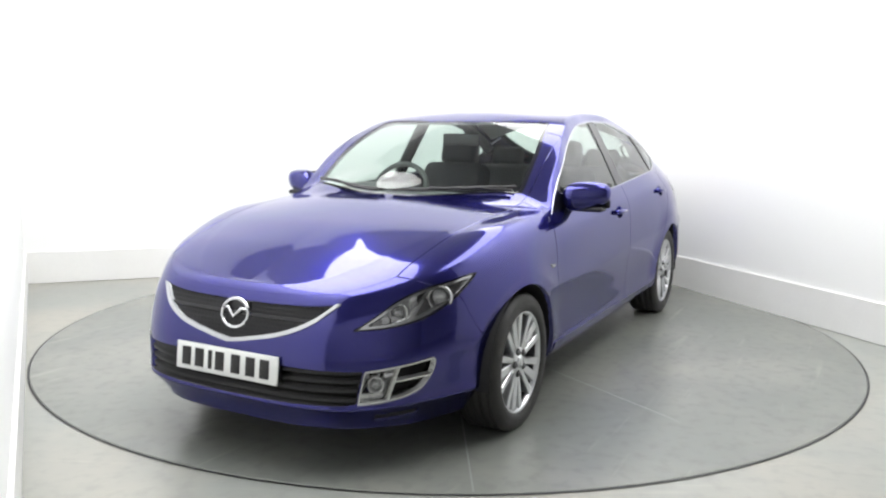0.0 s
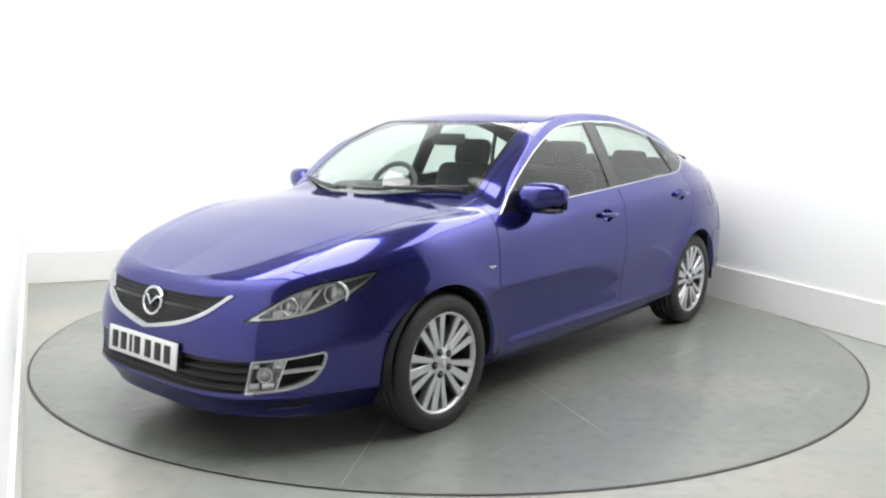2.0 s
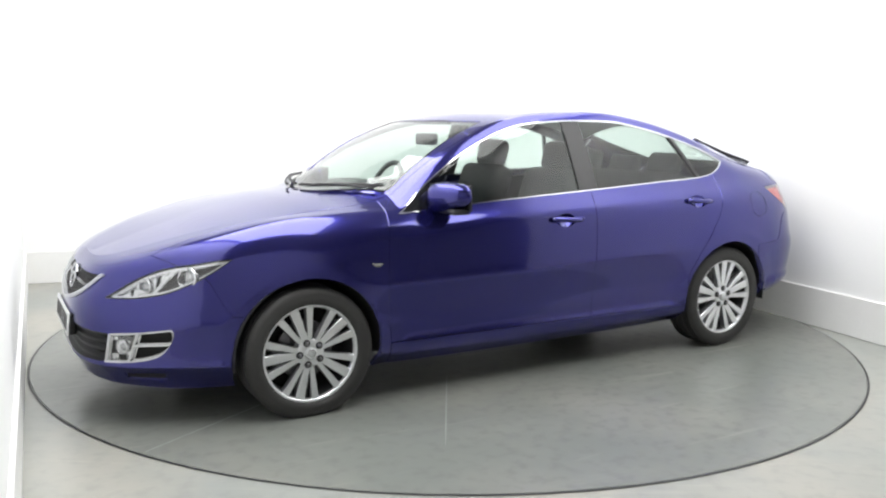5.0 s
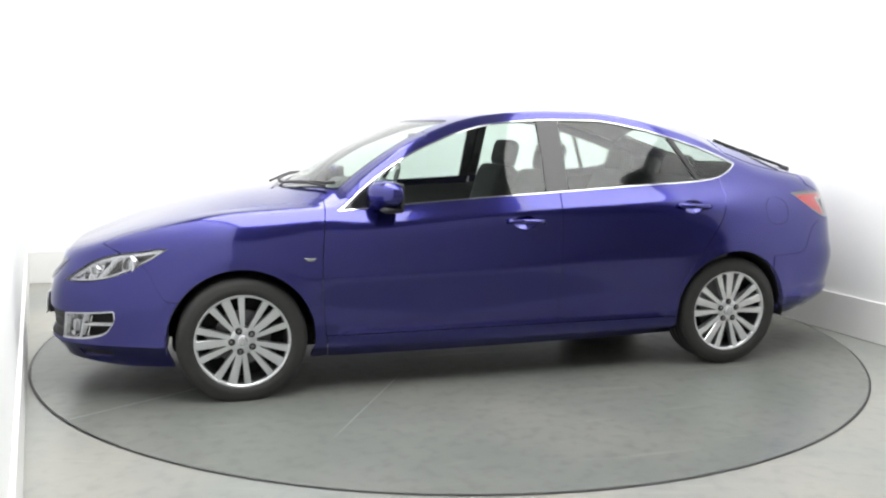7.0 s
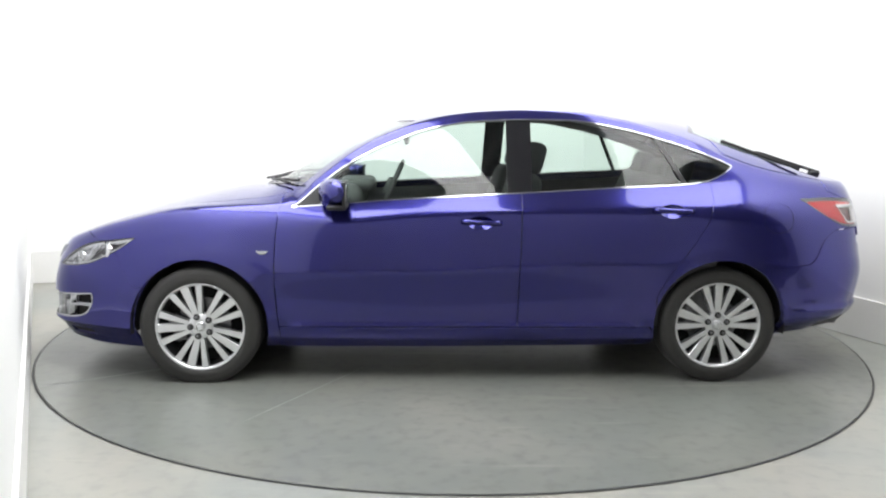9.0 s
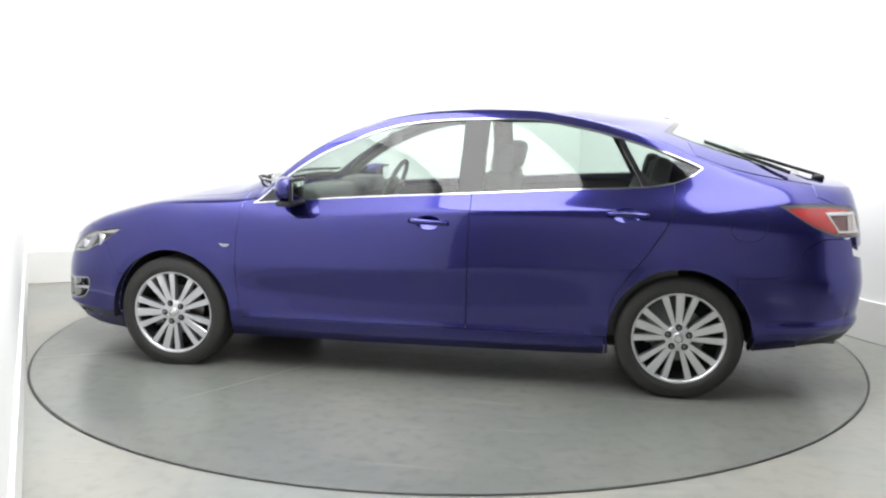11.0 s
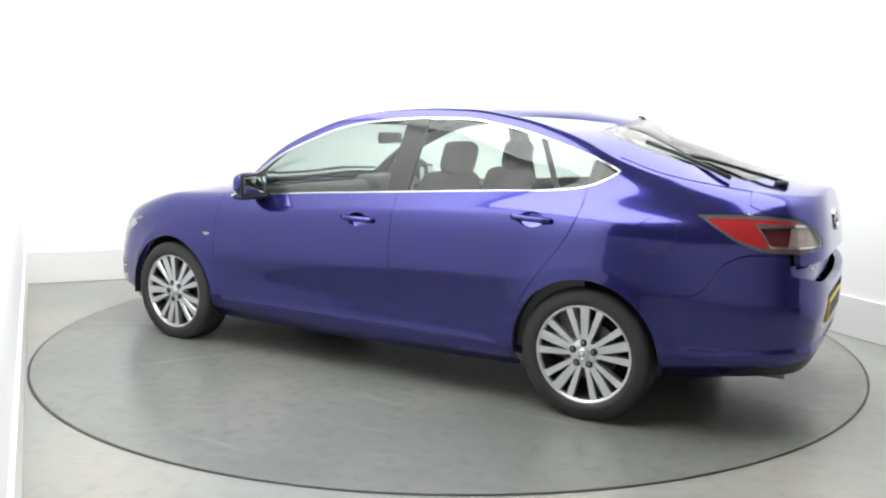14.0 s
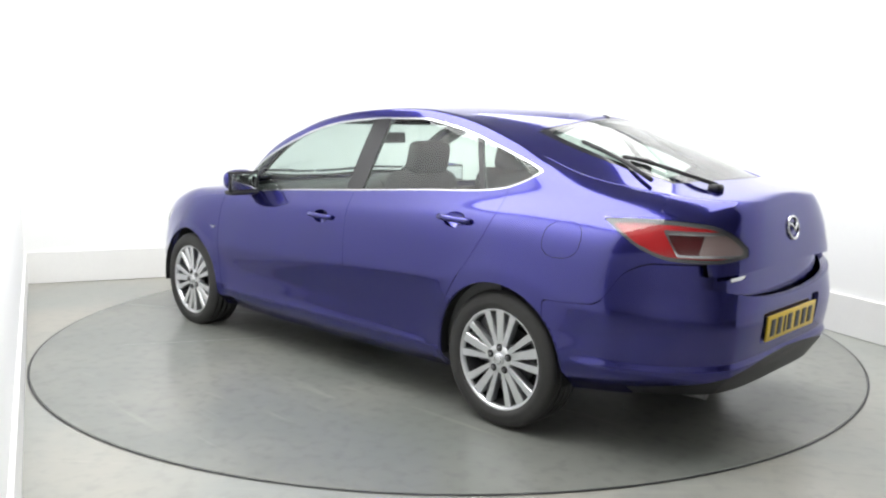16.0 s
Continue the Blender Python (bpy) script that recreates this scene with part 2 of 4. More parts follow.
for ang, r0, r1, half in ((30.0, 1.15, RING_R - 0.02, 0.004), (59.5, 1.05, 2.06, 0.0035)):
    n = 24
    bm = bmesh.new()
    rows = []
    for k in range(n + 1):
        r = r0 + (r1 - r0) * k / n
        w = half * min(1, 4 * k / n + 0.15, 4 * (1.0 - k / n) + (0.15 if r1 < 2.4 else 1))
        rows.append([bm.verts.new((r, y, 0.0028)) for y in (-w, w)])
    for p, q in zip(rows, rows[1:]):
        bm.faces.new((p[0], q[0], q[1], p[1]))
    bmesh.ops.rotate(bm, matrix=Matrix.Rotation(radians(ang), 3, "Z"), verts=bm.verts)
    part("disc_seam", bm, SEAM, turntable, "dark worn seam in the disc", smooth=False)

# ---------- the car: its skin ----------
# The skin is a net of rails from sill to roof ridge; panels, panes and lamps are cut out of it.


def pchip(keys):
    """A smooth curve through (x, value) keys that never overshoots."""
    k = np.array(sorted(keys), float)
    x, y = k[:, 0], k[:, 1]
    h, d = np.diff(x), np.diff(y) / np.diff(x)
    m = np.zeros_like(x)
    for i in range(1, len(x) - 1):
        if d[i - 1] * d[i] > 0:
            w1, w2 = 2 * h[i] + h[i - 1], h[i] + 2 * h[i - 1]
            m[i] = (w1 + w2) / (w1 / d[i - 1] + w2 / d[i])
    m[0], m[-1] = d[0], d[-1]

    def f(q):
        q = np.clip(np.asarray(q, float), x[0], x[-1])
        i = np.clip(np.searchsorted(x, q) - 1, 0, len(x) - 2)
        t = (q - x[i]) / h[i]
        return ((1 + 2 * t) * (1 - t) ** 2 * y[i] + t * (1 - t) ** 2 * h[i] * m[i] + t * t * (3 - 2 * t) * y[i + 1] + t * t * (t - 1) * h[i] * m[i + 1])
    return f


HUBS = ((1.3625, 0.300), (-1.3625, 0.314))
STATIONS = (2.35, 2.1, 1.85, 1.36, 0.9, 0.3, -0.36, -1.0, -1.36, -1.8, -2.1, -2.45)


def rail(values):
    return pchip(list(zip(STATIONS, values)))


gutter = pchip([(0.95, 0.905), (0.889, 0.925), (0.764, 1.028), (0.651, 1.114), (0.505, 1.203), (0.357, 1.269), (0.207, 1.325), (0.055, 1.360), (-0.1, 1.377),
                (-0.36, 1.389), (-0.56, 1.388), (-0.867, 1.344), (-1.109, 1.280), (-1.288, 1.222), (-1.406, 1.176), (-1.47, 1.146), (-1.6, 1.10)])
belt = pchip([(1.0, 0.911), (0.889, 0.920), (0.354, 0.964), (-0.3, 1.003), (-0.84, 1.036), (-1.20, 1.056), (-1.30, 1.072), (-1.40, 1.112), (-1.456, 1.150), (-1.52, 1.20)])
edge_z = pchip([(2.35, 0.660), (2.1, 0.748), (1.85, 0.832), (1.5, 0.912), (1.2, 0.943), (1.0, 0.955), (0.889, 0.968), (0.764, 1.068), (0.651, 1.156), (0.505, 1.250), (0.357, 1.319),
                (0.207, 1.373), (0.055, 1.406), (-0.1, 1.425), (-0.36, 1.437), (-0.56, 1.433), (-0.867, 1.391), (-1.109, 1.327), (-1.288, 1.264), (-1.45, 1.19),
                (-1.65, 1.13), (-1.9, 1.09), (-2.1, 1.065), (-2.45, 1.04)])
edge_w = pchip([(2.35, 0.53), (1.9, 0.60), (1.4, 0.665), (1.0, 0.725), (0.889, 0.744), (0.651, 0.722), (0.357, 0.650), (0.055, 0.592), (-0.36, 0.555), (-0.867, 0.58),
                (-1.288, 0.645), (-1.6, 0.67), (-1.9, 0.66), (-2.45, 0.62)])
ridge_z = pchip([(2.35, 0.655), (2.1, 0.745), (1.85, 0.835), (1.6, 0.912), (1.3, 0.975), (1.12, 1.0), (0.9, 1.118), (0.6, 1.277), (0.3, 1.398), (0.15, 1.432), (0.0, 1.447), (-0.32, 1.466),
                 (-0.67, 1.470), (-1.02, 1.447), (-1.3, 1.408), (-1.6, 1.322), (-1.85, 1.207), (-2.03, 1.122), (-2.13, 1.098), (-2.3, 1.070)])
# z and half width of each rail, its nose and tail, and how square its plan is in front and behind
RAILS = [
    (rail((0.195, 0.175, 0.158, 0.175, 0.185, 0.185, 0.19, 0.20, 0.22, 0.255, 0.275, 0.285)), rail((0.83, 0.84, 0.85, 0.85, 0.82, 0.82, 0.82, 0.82, 0.83, 0.82, 0.80, 0.78)), 2.26, -2.24, 3.5, 5.0),
    (rail((0.29, 0.29, 0.29, 0.29, 0.28, 0.275, 0.275, 0.28, 0.30, 0.35, 0.375, 0.385)), rail((0.88, 0.89, 0.905, 0.915, 0.890, 0.884, 0.884, 0.890, 0.910, 0.912, 0.900, 0.88)), 2.288, -2.28, 3.8, 5.5),
    (rail((0.43, 0.44, 0.46, 0.48, 0.46, 0.45, 0.46, 0.47, 0.49, 0.52, 0.545, 0.55)), rail((0.885, 0.895, 0.908, 0.912, 0.890, 0.885, 0.885, 0.893, 0.912, 0.912, 0.900, 0.875)), 2.310, -2.31, 3.7, 5.5),
    (rail((0.53, 0.56, 0.60, 0.67, 0.60, 0.61, 0.63, 0.66, 0.70, 0.69, 0.685, 0.68)), rail((0.87, 0.88, 0.895, 0.905, 0.888, 0.883, 0.883, 0.892, 0.91, 0.912, 0.902, 0.88)), 2.295, -2.31, 3.7, 4.8),
    (rail((0.60, 0.655, 0.725, 0.815, 0.815, 0.84, 0.87, 0.90, 0.91, 0.89, 0.87, 0.85)), rail((0.83, 0.855, 0.870, 0.876, 0.862, 0.862, 0.865, 0.87, 0.872, 0.858, 0.85, 0.83)), 2.258, -2.295, 3.8, 4.9),
    (rail((0.642, 0.728, 0.810, 0.910, 0.918, 0.965, 1.006, 1.040, 1.055, 1.025, 1.0, 0.975)), rail((0.74, 0.765, 0.785, 0.800, 0.812, 0.812, 0.802, 0.790, 0.770, 0.765, 0.76, 0.74)), 2.22, -2.275, 4.0, 4.8),
    (edge_z, edge_w, 2.19, -2.26, 3.6, 4.8),
    (ridge_z, lambda x: np.zeros_like(x), 2.17, -2.25, 2.8, 5.5),
]


crest = pchip([(2.4, 0.42), (1.75, 0.47), (1.0, 0.592), (0.3, 0.60), (-0.7, 0.638), (-1.36, 0.645), (-1.8, 0.63), (-2.5, 0.62)])


def skin(a, v):
    """The point of the skin at angle a (-90 rear to 90 nose, in radians) on rail v."""
    t = np.sin(a)
    cols = []
    for z, w, nose, tail, nf, nr in RAILS:
        x = np.where(t > 0, t * nose, -t * tail)
        s = np.abs(t)
        n = np.where(t > 0, nf, nr)
        plan = (1 - np.clip(s, 0, 1) ** n) ** (1 / n)
        cols.append(np.stack([x, w(x) * plan, z(x)], -1))
    P = np.stack(cols)
    # straight extensions past the first and the last rail; the last one mirrors
    lo = P[0] * 2 - P[1]
    hi = P[-2] * np.array([1, -1, 1])
    P = np.concatenate([lo[None], P, hi[None]])
    i = np.clip(np.floor(v).astype(int), 0, len(RAILS) - 2)
    f = (v - i)[..., None]
    idx = np.arange(len(t))
    p0, p1, p2, p3 = (P[i + k, idx] for k in range(4))
    m1, m2 = (p2 - p0) / 2, (p3 - p1) / 2
    # an even crown from the edge rail to the ridge, rounded over at its edge
    crown = P[-2] - P[-3]
    crown[:, 2] *= 2
    level = crown * np.array([1, 1, 0])
    m1 = np.where((i == 6)[:, None], crown[idx], m1)
    m2 = np.where((i == 6)[:, None], level[idx], np.where((i == 5)[:, None], crown[idx] * 0.14 + (p2 - p1) * 0.6, m2))
    out = (2 * f ** 3 - 3 * f ** 2 + 1) * p1 + (f ** 3 - 2 * f ** 2 + f) * m1 + (3 * f ** 2 - 2 * f ** 3) * p2 + (f ** 3 - f ** 2) * m2
    # flared wheel arches: a broad swelling with a firmer lip at the edge
    side = np.clip((out[:, 1] - 0.5) * 5, 0, 1)
    for hx, hz in HUBS:
        r = np.hypot(out[:, 0] - hx, out[:, 2] - hz)
        out[:, 1] += (0.012 * np.exp(-((r - 0.36) / 0.085) ** 2) + 0.008 * np.exp(-np.sqrt((r - 0.352) ** 2 + 0.006 ** 2) / 0.02)) * side
    # below a soft crest, which rises over the arches, the flank tucks in
    x, z = out[:, 0], out[:, 2]
    top = crest(x)
    for hx, hz in HUBS:
        over = hz + np.sqrt(np.clip(0.395 ** 2 - (x - hx) ** 2, 0, 1))
        top = (top ** 12 + np.clip(over, 0.1, 1) ** 12) ** (1 / 12)
    low = 0.006 * np.logaddexp(0, (top - z) / 0.006)
    tuck = 0.047 * (1 - np.exp(-low / 0.25)) * side
    out[:, 1] -= tuck
    out[:, 0] += tuck * np.clip((-1.9 - x) / 0.3, 0, 1) * 0.7
    # the step of the sill under the doors
    fade = np.clip((0.95 - x) / 0.1, 0, 1) * np.clip((x + 0.98) / 0.1, 0, 1)
    out[:, 1] += 0.012 * np.exp(-np.sqrt(np.clip(z - 0.300, 0, 1) ** 2 + 0.004 ** 2) / 0.02) * fade * side
    # a ledge low on the rear bumper
    fade = np.clip((-1.74 - x) / 0.10, 0, 1)
    push = 0.016 / (1 + np.exp((z - 0.405) / 0.006)) * fade / 0.9
    out[:, 0] += (out[:, 0] + 1.4) * push
    out[:, 1] *= 1 + push
    # the lip under the front bumper
    fade = np.clip((out[:, 0] - 1.66) / 0.08, 0, 1)
    push = 0.024 * np.exp(-np.sqrt((out[:, 2] - 0.278) ** 2 + 0.004 ** 2) / 0.035) * fade / 0.9
    out[:, 0] += (out[:, 0] - 1.4) * push
    out[:, 1] *= 1 + push
    return out


class Sheet:
    """Faces on the skin: rows of V are x, y, z, the normal, the rail and the angle."""

    def __init__(self, V, faces):
        self.V, self.faces = V, faces

    def cut(self, field):
        """Splits along field = 0 into the part below it and the part above it."""
        V = self.V
        val = np.asarray(field(V))
        val = np.where(np.abs(val) < 1e-7, 1e-7, val)
        neg = val < 0
        inside, outside, extra, made = [], [], [], {}
        for f in self.faces:
            s = [neg[i] for i in f]
            if all(s):
                inside.append(f)
                continue
            if not any(s):
                outside.append(f)
                continue
            fi, fo = [], []
            for k, i in enumerate(f):
                j = f[(k + 1) % len(f)]
                (fi if neg[i] else fo).append(i)
                if neg[i] != neg[j]:
                    key = (min(i, j), max(i, j))
                    if key not in made:
                        u = val[key[0]] / (val[key[0]] - val[key[1]])
                        made[key] = len(V) + len(extra)
                        extra.append(V[key[0]] * (1 - u) + V[key[1]] * u)
                    fi.append(made[key])
                    fo.append(made[key])
            inside.append(fi)
            outside.append(fo)
        W = np.concatenate([V, np.array(extra)]) if extra else V
        return Sheet(W, inside).packed(), Sheet(W, outside).packed()

    def packed(self):
        if not self.faces:
            return Sheet(self.V[:0], [])
        used = sorted({i for f in self.faces for i in f})
        at = {i: k for k, i in enumerate(used)}
        return Sheet(self.V[used], [[at[i] for i in f] for f in self.faces])

    def inside(self, *fields):
        s = self
        for f in fields:
            s = s.cut(f)[0]
        return s

    def pocket(self, *fields):
        """Cuts out where all fields are below zero: that piece, and the rest."""
        piece, rest = self, []
        for f in fields:
            piece, out = piece.cut(f)
            if out.faces:
                rest.append(out)
        return piece, joined(rest)

    def shifted(self, d):
        V = self.V.copy()
        V[:, :3] += V[:, 3:6] * d
        return Sheet(V, self.faces)


def joined(sheets):
    V, faces, n = [], [], 0
    for s in sheets:
        if s.faces:
            V.append(s.V)
            faces += [[i + n for i in f] for f in s.faces]
            n += len(s.V)
    if not V:
        return Sheet(np.zeros((0, 8)), [])
    V = np.concatenate(V)
    # weld what meets
    key, at, merged = {}, [], []
    for r in V:
        k = (round(r[0] * 2e4), round(r[1] * 2e4), round(r[2] * 2e4))
        if k not in key:
            key[k] = len(merged)
            merged.append(r)
        at.append(key[k])
    out = []
    for f in faces:
        g = []
        for i in f:
            if at[i] not in g:
                g.append(at[i])
        if len(g) > 2:
            out.append(g)
    return Sheet(np.array(merged), out)


def mirrored(s):
    V = s.V.copy()
    V[:, 1] *= -1
    V[:, 4] *= -1
    return Sheet(V, [f[::-1] for f in s.faces])


def both(s):
    return joined([s, mirrored(s)])


def tidy(s):
    """Drops slivers that hang on by nothing."""
    root = list(range(len(s.V)))

    def top(i):
        while root[i] != i:
            root[i] = root[root[i]]
            i = root[i]
        return i
    for f in s.faces:
        for i in f[1:]:
            root[top(i)] = top(f[0])
    count = {}
    for f in s.faces:
        count[top(f[0])] = count.get(top(f[0]), 0) + 1
    most = max(count.values(), default=0)
    return Sheet(s.V, [f for f in s.faces if count[top(f[0])] > 0.12 * most]).packed()


def skin_part(name, s, mat, parent, label="", lip=0.012, lift=0.0):
    """Links a sheet as a part with turned-in edges."""
    s = tidy(s)
    if lift:
        s = s.shifted(lift)
    co, nr = s.V[:, :3], s.V[:, 3:6]
    count = {}
    for f in s.faces:
        for k, i in enumerate(f):
            j = f[(k + 1) % len(f)]
            count[(min(i, j), max(i, j))] = count.get((min(i, j), max(i, j)), 0) + 1
    verts, normals, faces = [tuple(c) for c in co], [tuple(n) for n in nr], [tuple(f) for f in s.faces]
    if lip:
        down = {}

        def low(i):
            if i not in down:
                down[i] = len(verts)
                verts.append(tuple(co[i] - nr[i] * lip))
                normals.append(tuple(nr[i]))
            return down[i]
        for f in s.faces:
            for k, i in enumerate(f):
                j = f[(k + 1) % len(f)]
                if count[(min(i, j), max(i, j))] == 1 and not (abs(co[i][1]) < 1e-4 and abs(co[j][1]) < 1e-4):
                    faces.append((j, i, low(i), low(j)))
    me = bpy.data.meshes.new(name)
    me.from_pydata(verts, [], faces)
    me.materials.append(mat)
    me.shade_smooth()
    me.normals_split_custom_set_from_vertices([Vector(n) for n in normals])
    ob = new(name, me)
    ob.parent = parent
    return tagged(ob, label)


NV = 22
angles = np.concatenate([np.linspace(-90, -62, 46)[:-1], np.linspace(-62, 62, 190)[:-1], np.linspace(62, 90, 60)]) * math.pi / 180
levels = np.linspace(0, len(RAILS) - 1, (len(RAILS) - 1) * NV + 1)
A, L = np.meshgrid(angles, levels, indexing="ij")
pts = skin(A.ravel(), L.ravel())
e = 1e-3
da = skin(np.clip(A.ravel() + e, -math.pi / 2, math.pi / 2), L.ravel()) - skin(np.clip(A.ravel() - e, -math.pi / 2, math.pi / 2), L.ravel())
dv = skin(A.ravel(), np.clip(L.ravel() + e, 0, 7)) - skin(A.ravel(), np.clip(L.ravel() - e, 0, 7))
nrm = np.cross(da, -dv)
size = np.linalg.norm(nrm, axis=1)
nrm /= np.maximum(size, 1e-12)[:, None]
grid_n = nrm.reshape(len(angles), len(levels), 3)
grid_n[0], grid_n[-1] = grid_n[1], grid_n[-2]
grid_n[:, -1] = grid_n[:, -2]
for s in (grid_n[0], grid_n[-1], grid_n[:, -1]):
    s[:, 1] = 0
grid_n /= np.linalg.norm(grid_n, axis=2, keepdims=True)
if grid_n[len(angles) // 2, 2 * NV, 1] < 0:
    grid_n *= -1
pts[np.abs(pts[:, 1]) < 1e-6, 1] = 0
V = np.concatenate([pts, grid_n.reshape(-1, 3), L.ravel()[:, None], A.ravel()[:, None]], 1)
nl = len(levels)
quads = [[i * nl + j, (i + 1) * nl + j, (i + 1) * nl + j + 1, i * nl + j + 1][::-1] for i in range(len(angles) - 1) for j in range(nl - 1)]
body = joined([Sheet(V, quads)])
# make the faces turn outwards
f = body.faces[len(body.faces) // 2]
fa, fb, fc = (body.V[i, :3] for i in f[:3])
if np.dot(np.cross(fb - fa, fc - fa), body.V[f[0], 3:6]) < 0:
    body.faces = [f[::-1] for f in body.faces]

# ---------- the car: panels cut from the skin ----------
car = tagged(new("car"), "glossy blue metallic hatchback car with silver alloy wheels", "car")
X, Y, Z, RAILV = 0, 1, 2, 6


def slope(fn, x):
    return np.sqrt(1 + ((fn(x + 0.01) - fn(x - 0.01)) / 0.02) ** 2)


def split(s, fn, gap=0.0028):
    """Cuts along a shut line and leaves a gap."""
    return s.cut(lambda W: fn(W) + gap)[0], s.cut(lambda W: fn(W) - gap)[1]


# wheel arches
for hx, hz in HUBS:
    body = body.cut(lambda W: np.where(W[:, Y] > 0.45, np.hypot(W[:, X] - hx, W[:, Z] - hz - 0.004) - 0.352, 1.0))[1]

# side windows
top_f = lambda W: (W[:, Z] - gutter(W[:, X]) - np.where(np.abs(W[:, X] + 0.3) < 1.6, 0, 1)) / slope(gutter, W[:, X])
low_f = lambda W: (belt(W[:, X]) - W[:, Z]) / slope(belt, W[:, X])
span_f = lambda W: np.maximum(W[:, X] - 0.90, -1.47 - W[:, X])
dlo_f = lambda W: np.maximum(np.maximum(top_f(W), low_f(W)), np.maximum(span_f(W), 5.0 - W[:, Y] * 10))
dlo, body = body.cut(dlo_f)
panes, chrome = dlo.cut(lambda W: dlo_f(W) + 0.0046)
skin_part("window_trim", chrome, CHROME, car, "slim chrome strip round the side windows", 0.012, 0.003)
skin_part("window_trim", mirrored(chrome), CHROME, car, "slim chrome strip round the side windows", 0.012, 0.003)
pillar = lambda W: W[:, X] + 0.302 + (W[:, Z] - 1.0) * 0.02
quarter = lambda W: W[:, X] + 1.165 - (W[:, Z] - 1.05) * 0.55
sail = lambda W: 0.675 - W[:, X] + (W[:, Z] - 0.95) * 0.25
front, rear = panes.cut(lambda W: -pillar(W) + 0.0)
front_glass, front_b = front.cut(lambda W: 0.075 - pillar(W))
front_sail, front_glass = front_glass.cut(sail)
rear_b, rear_glass = rear.cut(lambda W: -pillar(W) - 0.055)
rear_glass, quarter_glass = rear_glass.cut(lambda W: -quarter(W))
quarter_frame, quarter_glass = quarter_glass.cut(lambda W: -quarter(W) - 0.028)
door_glass = {0: [], 1: []}
for n_side, side in enumerate((lambda s: s, mirrored)):
    door_glass[n_side].append(skin_part("side_window", side(front_glass), GLASS, car, "front door window glass", 0.0, -0.006))
    door_glass[n_side].append(skin_part("side_window", side(rear_glass), GLASS, car, "rear door window glass", 0.0, -0.006))
    skin_part("quarter_window", side(quarter_glass), GLASS, car, "small rear quarter glass", 0.0, -0.006)
    for piece in (front_b, rear_b, quarter_frame, front_sail):
        skin_part("window_pillar", side(piece), GLOSSBLACK, car, "black window pillar", 0.02, -0.001)

# windscreen and rear screen
cowl = lambda W: W[:, X] - 1.135 + 0.36 * (W[:, Y] / 0.75) ** 2
header = lambda W: 0.36 - 0.11 * (W[:, Y] / 0.52) ** 2 - W[:, X]
screen_f = lambda W: np.maximum(np.maximum(cowl(W), header(W)), (6.14 - W[:, RAILV]) * 0.7)
screen, body = body.cut(screen_f)
screen, band = screen.cut(lambda W: screen_f(W) + 0.022)
windscreen = skin_part("windscreen", both(screen), GLASS, car, "clear laminated windscreen", 0.0, -0.004)
skin_part("screen_band", both(band), GLOSSBLACK, car, "black edge band of the windscreen", 0.015, -0.003)
hatch_f = lambda W: np.maximum(np.maximum(W[:, X] + 1.36 - 0.10 * (W[:, Y] / 0.5) ** 2, -2.035 - W[:, X] + 0.13 * (W[:, Y] / 0.55) ** 2), (6.22 - W[:, RAILV]) * 0.5)
rear_screen, body = body.cut(hatch_f)
rear_screen, band = rear_screen.cut(lambda W: hatch_f(W) + 0.03)
skin_part("rear_screen", both(rear_screen), PRIVACY, car, "tailgate glass", 0.0, -0.004)
skin_part("screen_band", both(band), GLOSSBLACK, car, "black edge band of the tailgate glass", 0.015, -0.003)

# grille with its chrome wing
vee = pchip([(-0.1, 0.527), (0.0, 0.510), (0.1, 0.527), (0.25, 0.560), (0.36, 0.607), (0.435, 0.668), (0.6, 0.83)])
grille_top = pchip([(-0.1, 0.655), (0.0, 0.655), (0.3, 0.660), (0.46, 0.672), (0.6, 0.69)])
is_front = lambda W: 1.7 - W[:, X]
wing_f = lambda W: np.maximum(np.maximum((vee(W[:, Y]) - 0.015 - W[:, Z]) / slope(vee, W[:, Y]), W[:, Z] - grille_top(W[:, Y])), is_front(W))
grille, body = body.cut(wing_f)
wing, grille = grille.cut(lambda W: np.maximum((W[:, Z] - vee(W[:, Y])) / slope(vee, W[:, Y]), -1))
skin_part("grille_surround", both(wing), CHROME, car, "chrome wing under the grille", 0.03, 0.010)
skin_part("grille_backing", both(grille), SHADOW, car, "", 0.0, -0.05)
for k in range(8):
    z0 = 0.528 + 0.0165 * k
    bar = grille.inside(lambda W: z0 - 0.0024 - W[:, Z], lambda W: W[:, Z] - z0 - 0.0024)
    if bar.faces:
        skin_part("grille_bar", both(bar), GRILLE, car, "", 0.02, -0.012)
for k in range(24):
    y0 = 0.01 + 0.0195 * k
    bar = grille.inside(lambda W: y0 - 0.0026 + 0.25 * (W[:, Z] - 0.6) - W[:, Y], lambda W: W[:, Y] - y0 - 0.0026 - 0.25 * (W[:, Z] - 0.6))
    if bar.faces:
        skin_part("grille_bar", bar, GRILLE, car, "", 0.02, -0.010)
        skin_part("grille_bar", mirrored(bar), GRILLE, car, "", 0.02, -0.010)
bar = grille.inside(lambda W: 0.603 - W[:, Z], lambda W: W[:, Z] - 0.614)
skin_part("grille_bar", both(bar), GLOSSBLACK, car, "broad cross bar of the grille", 0.02, -0.004)

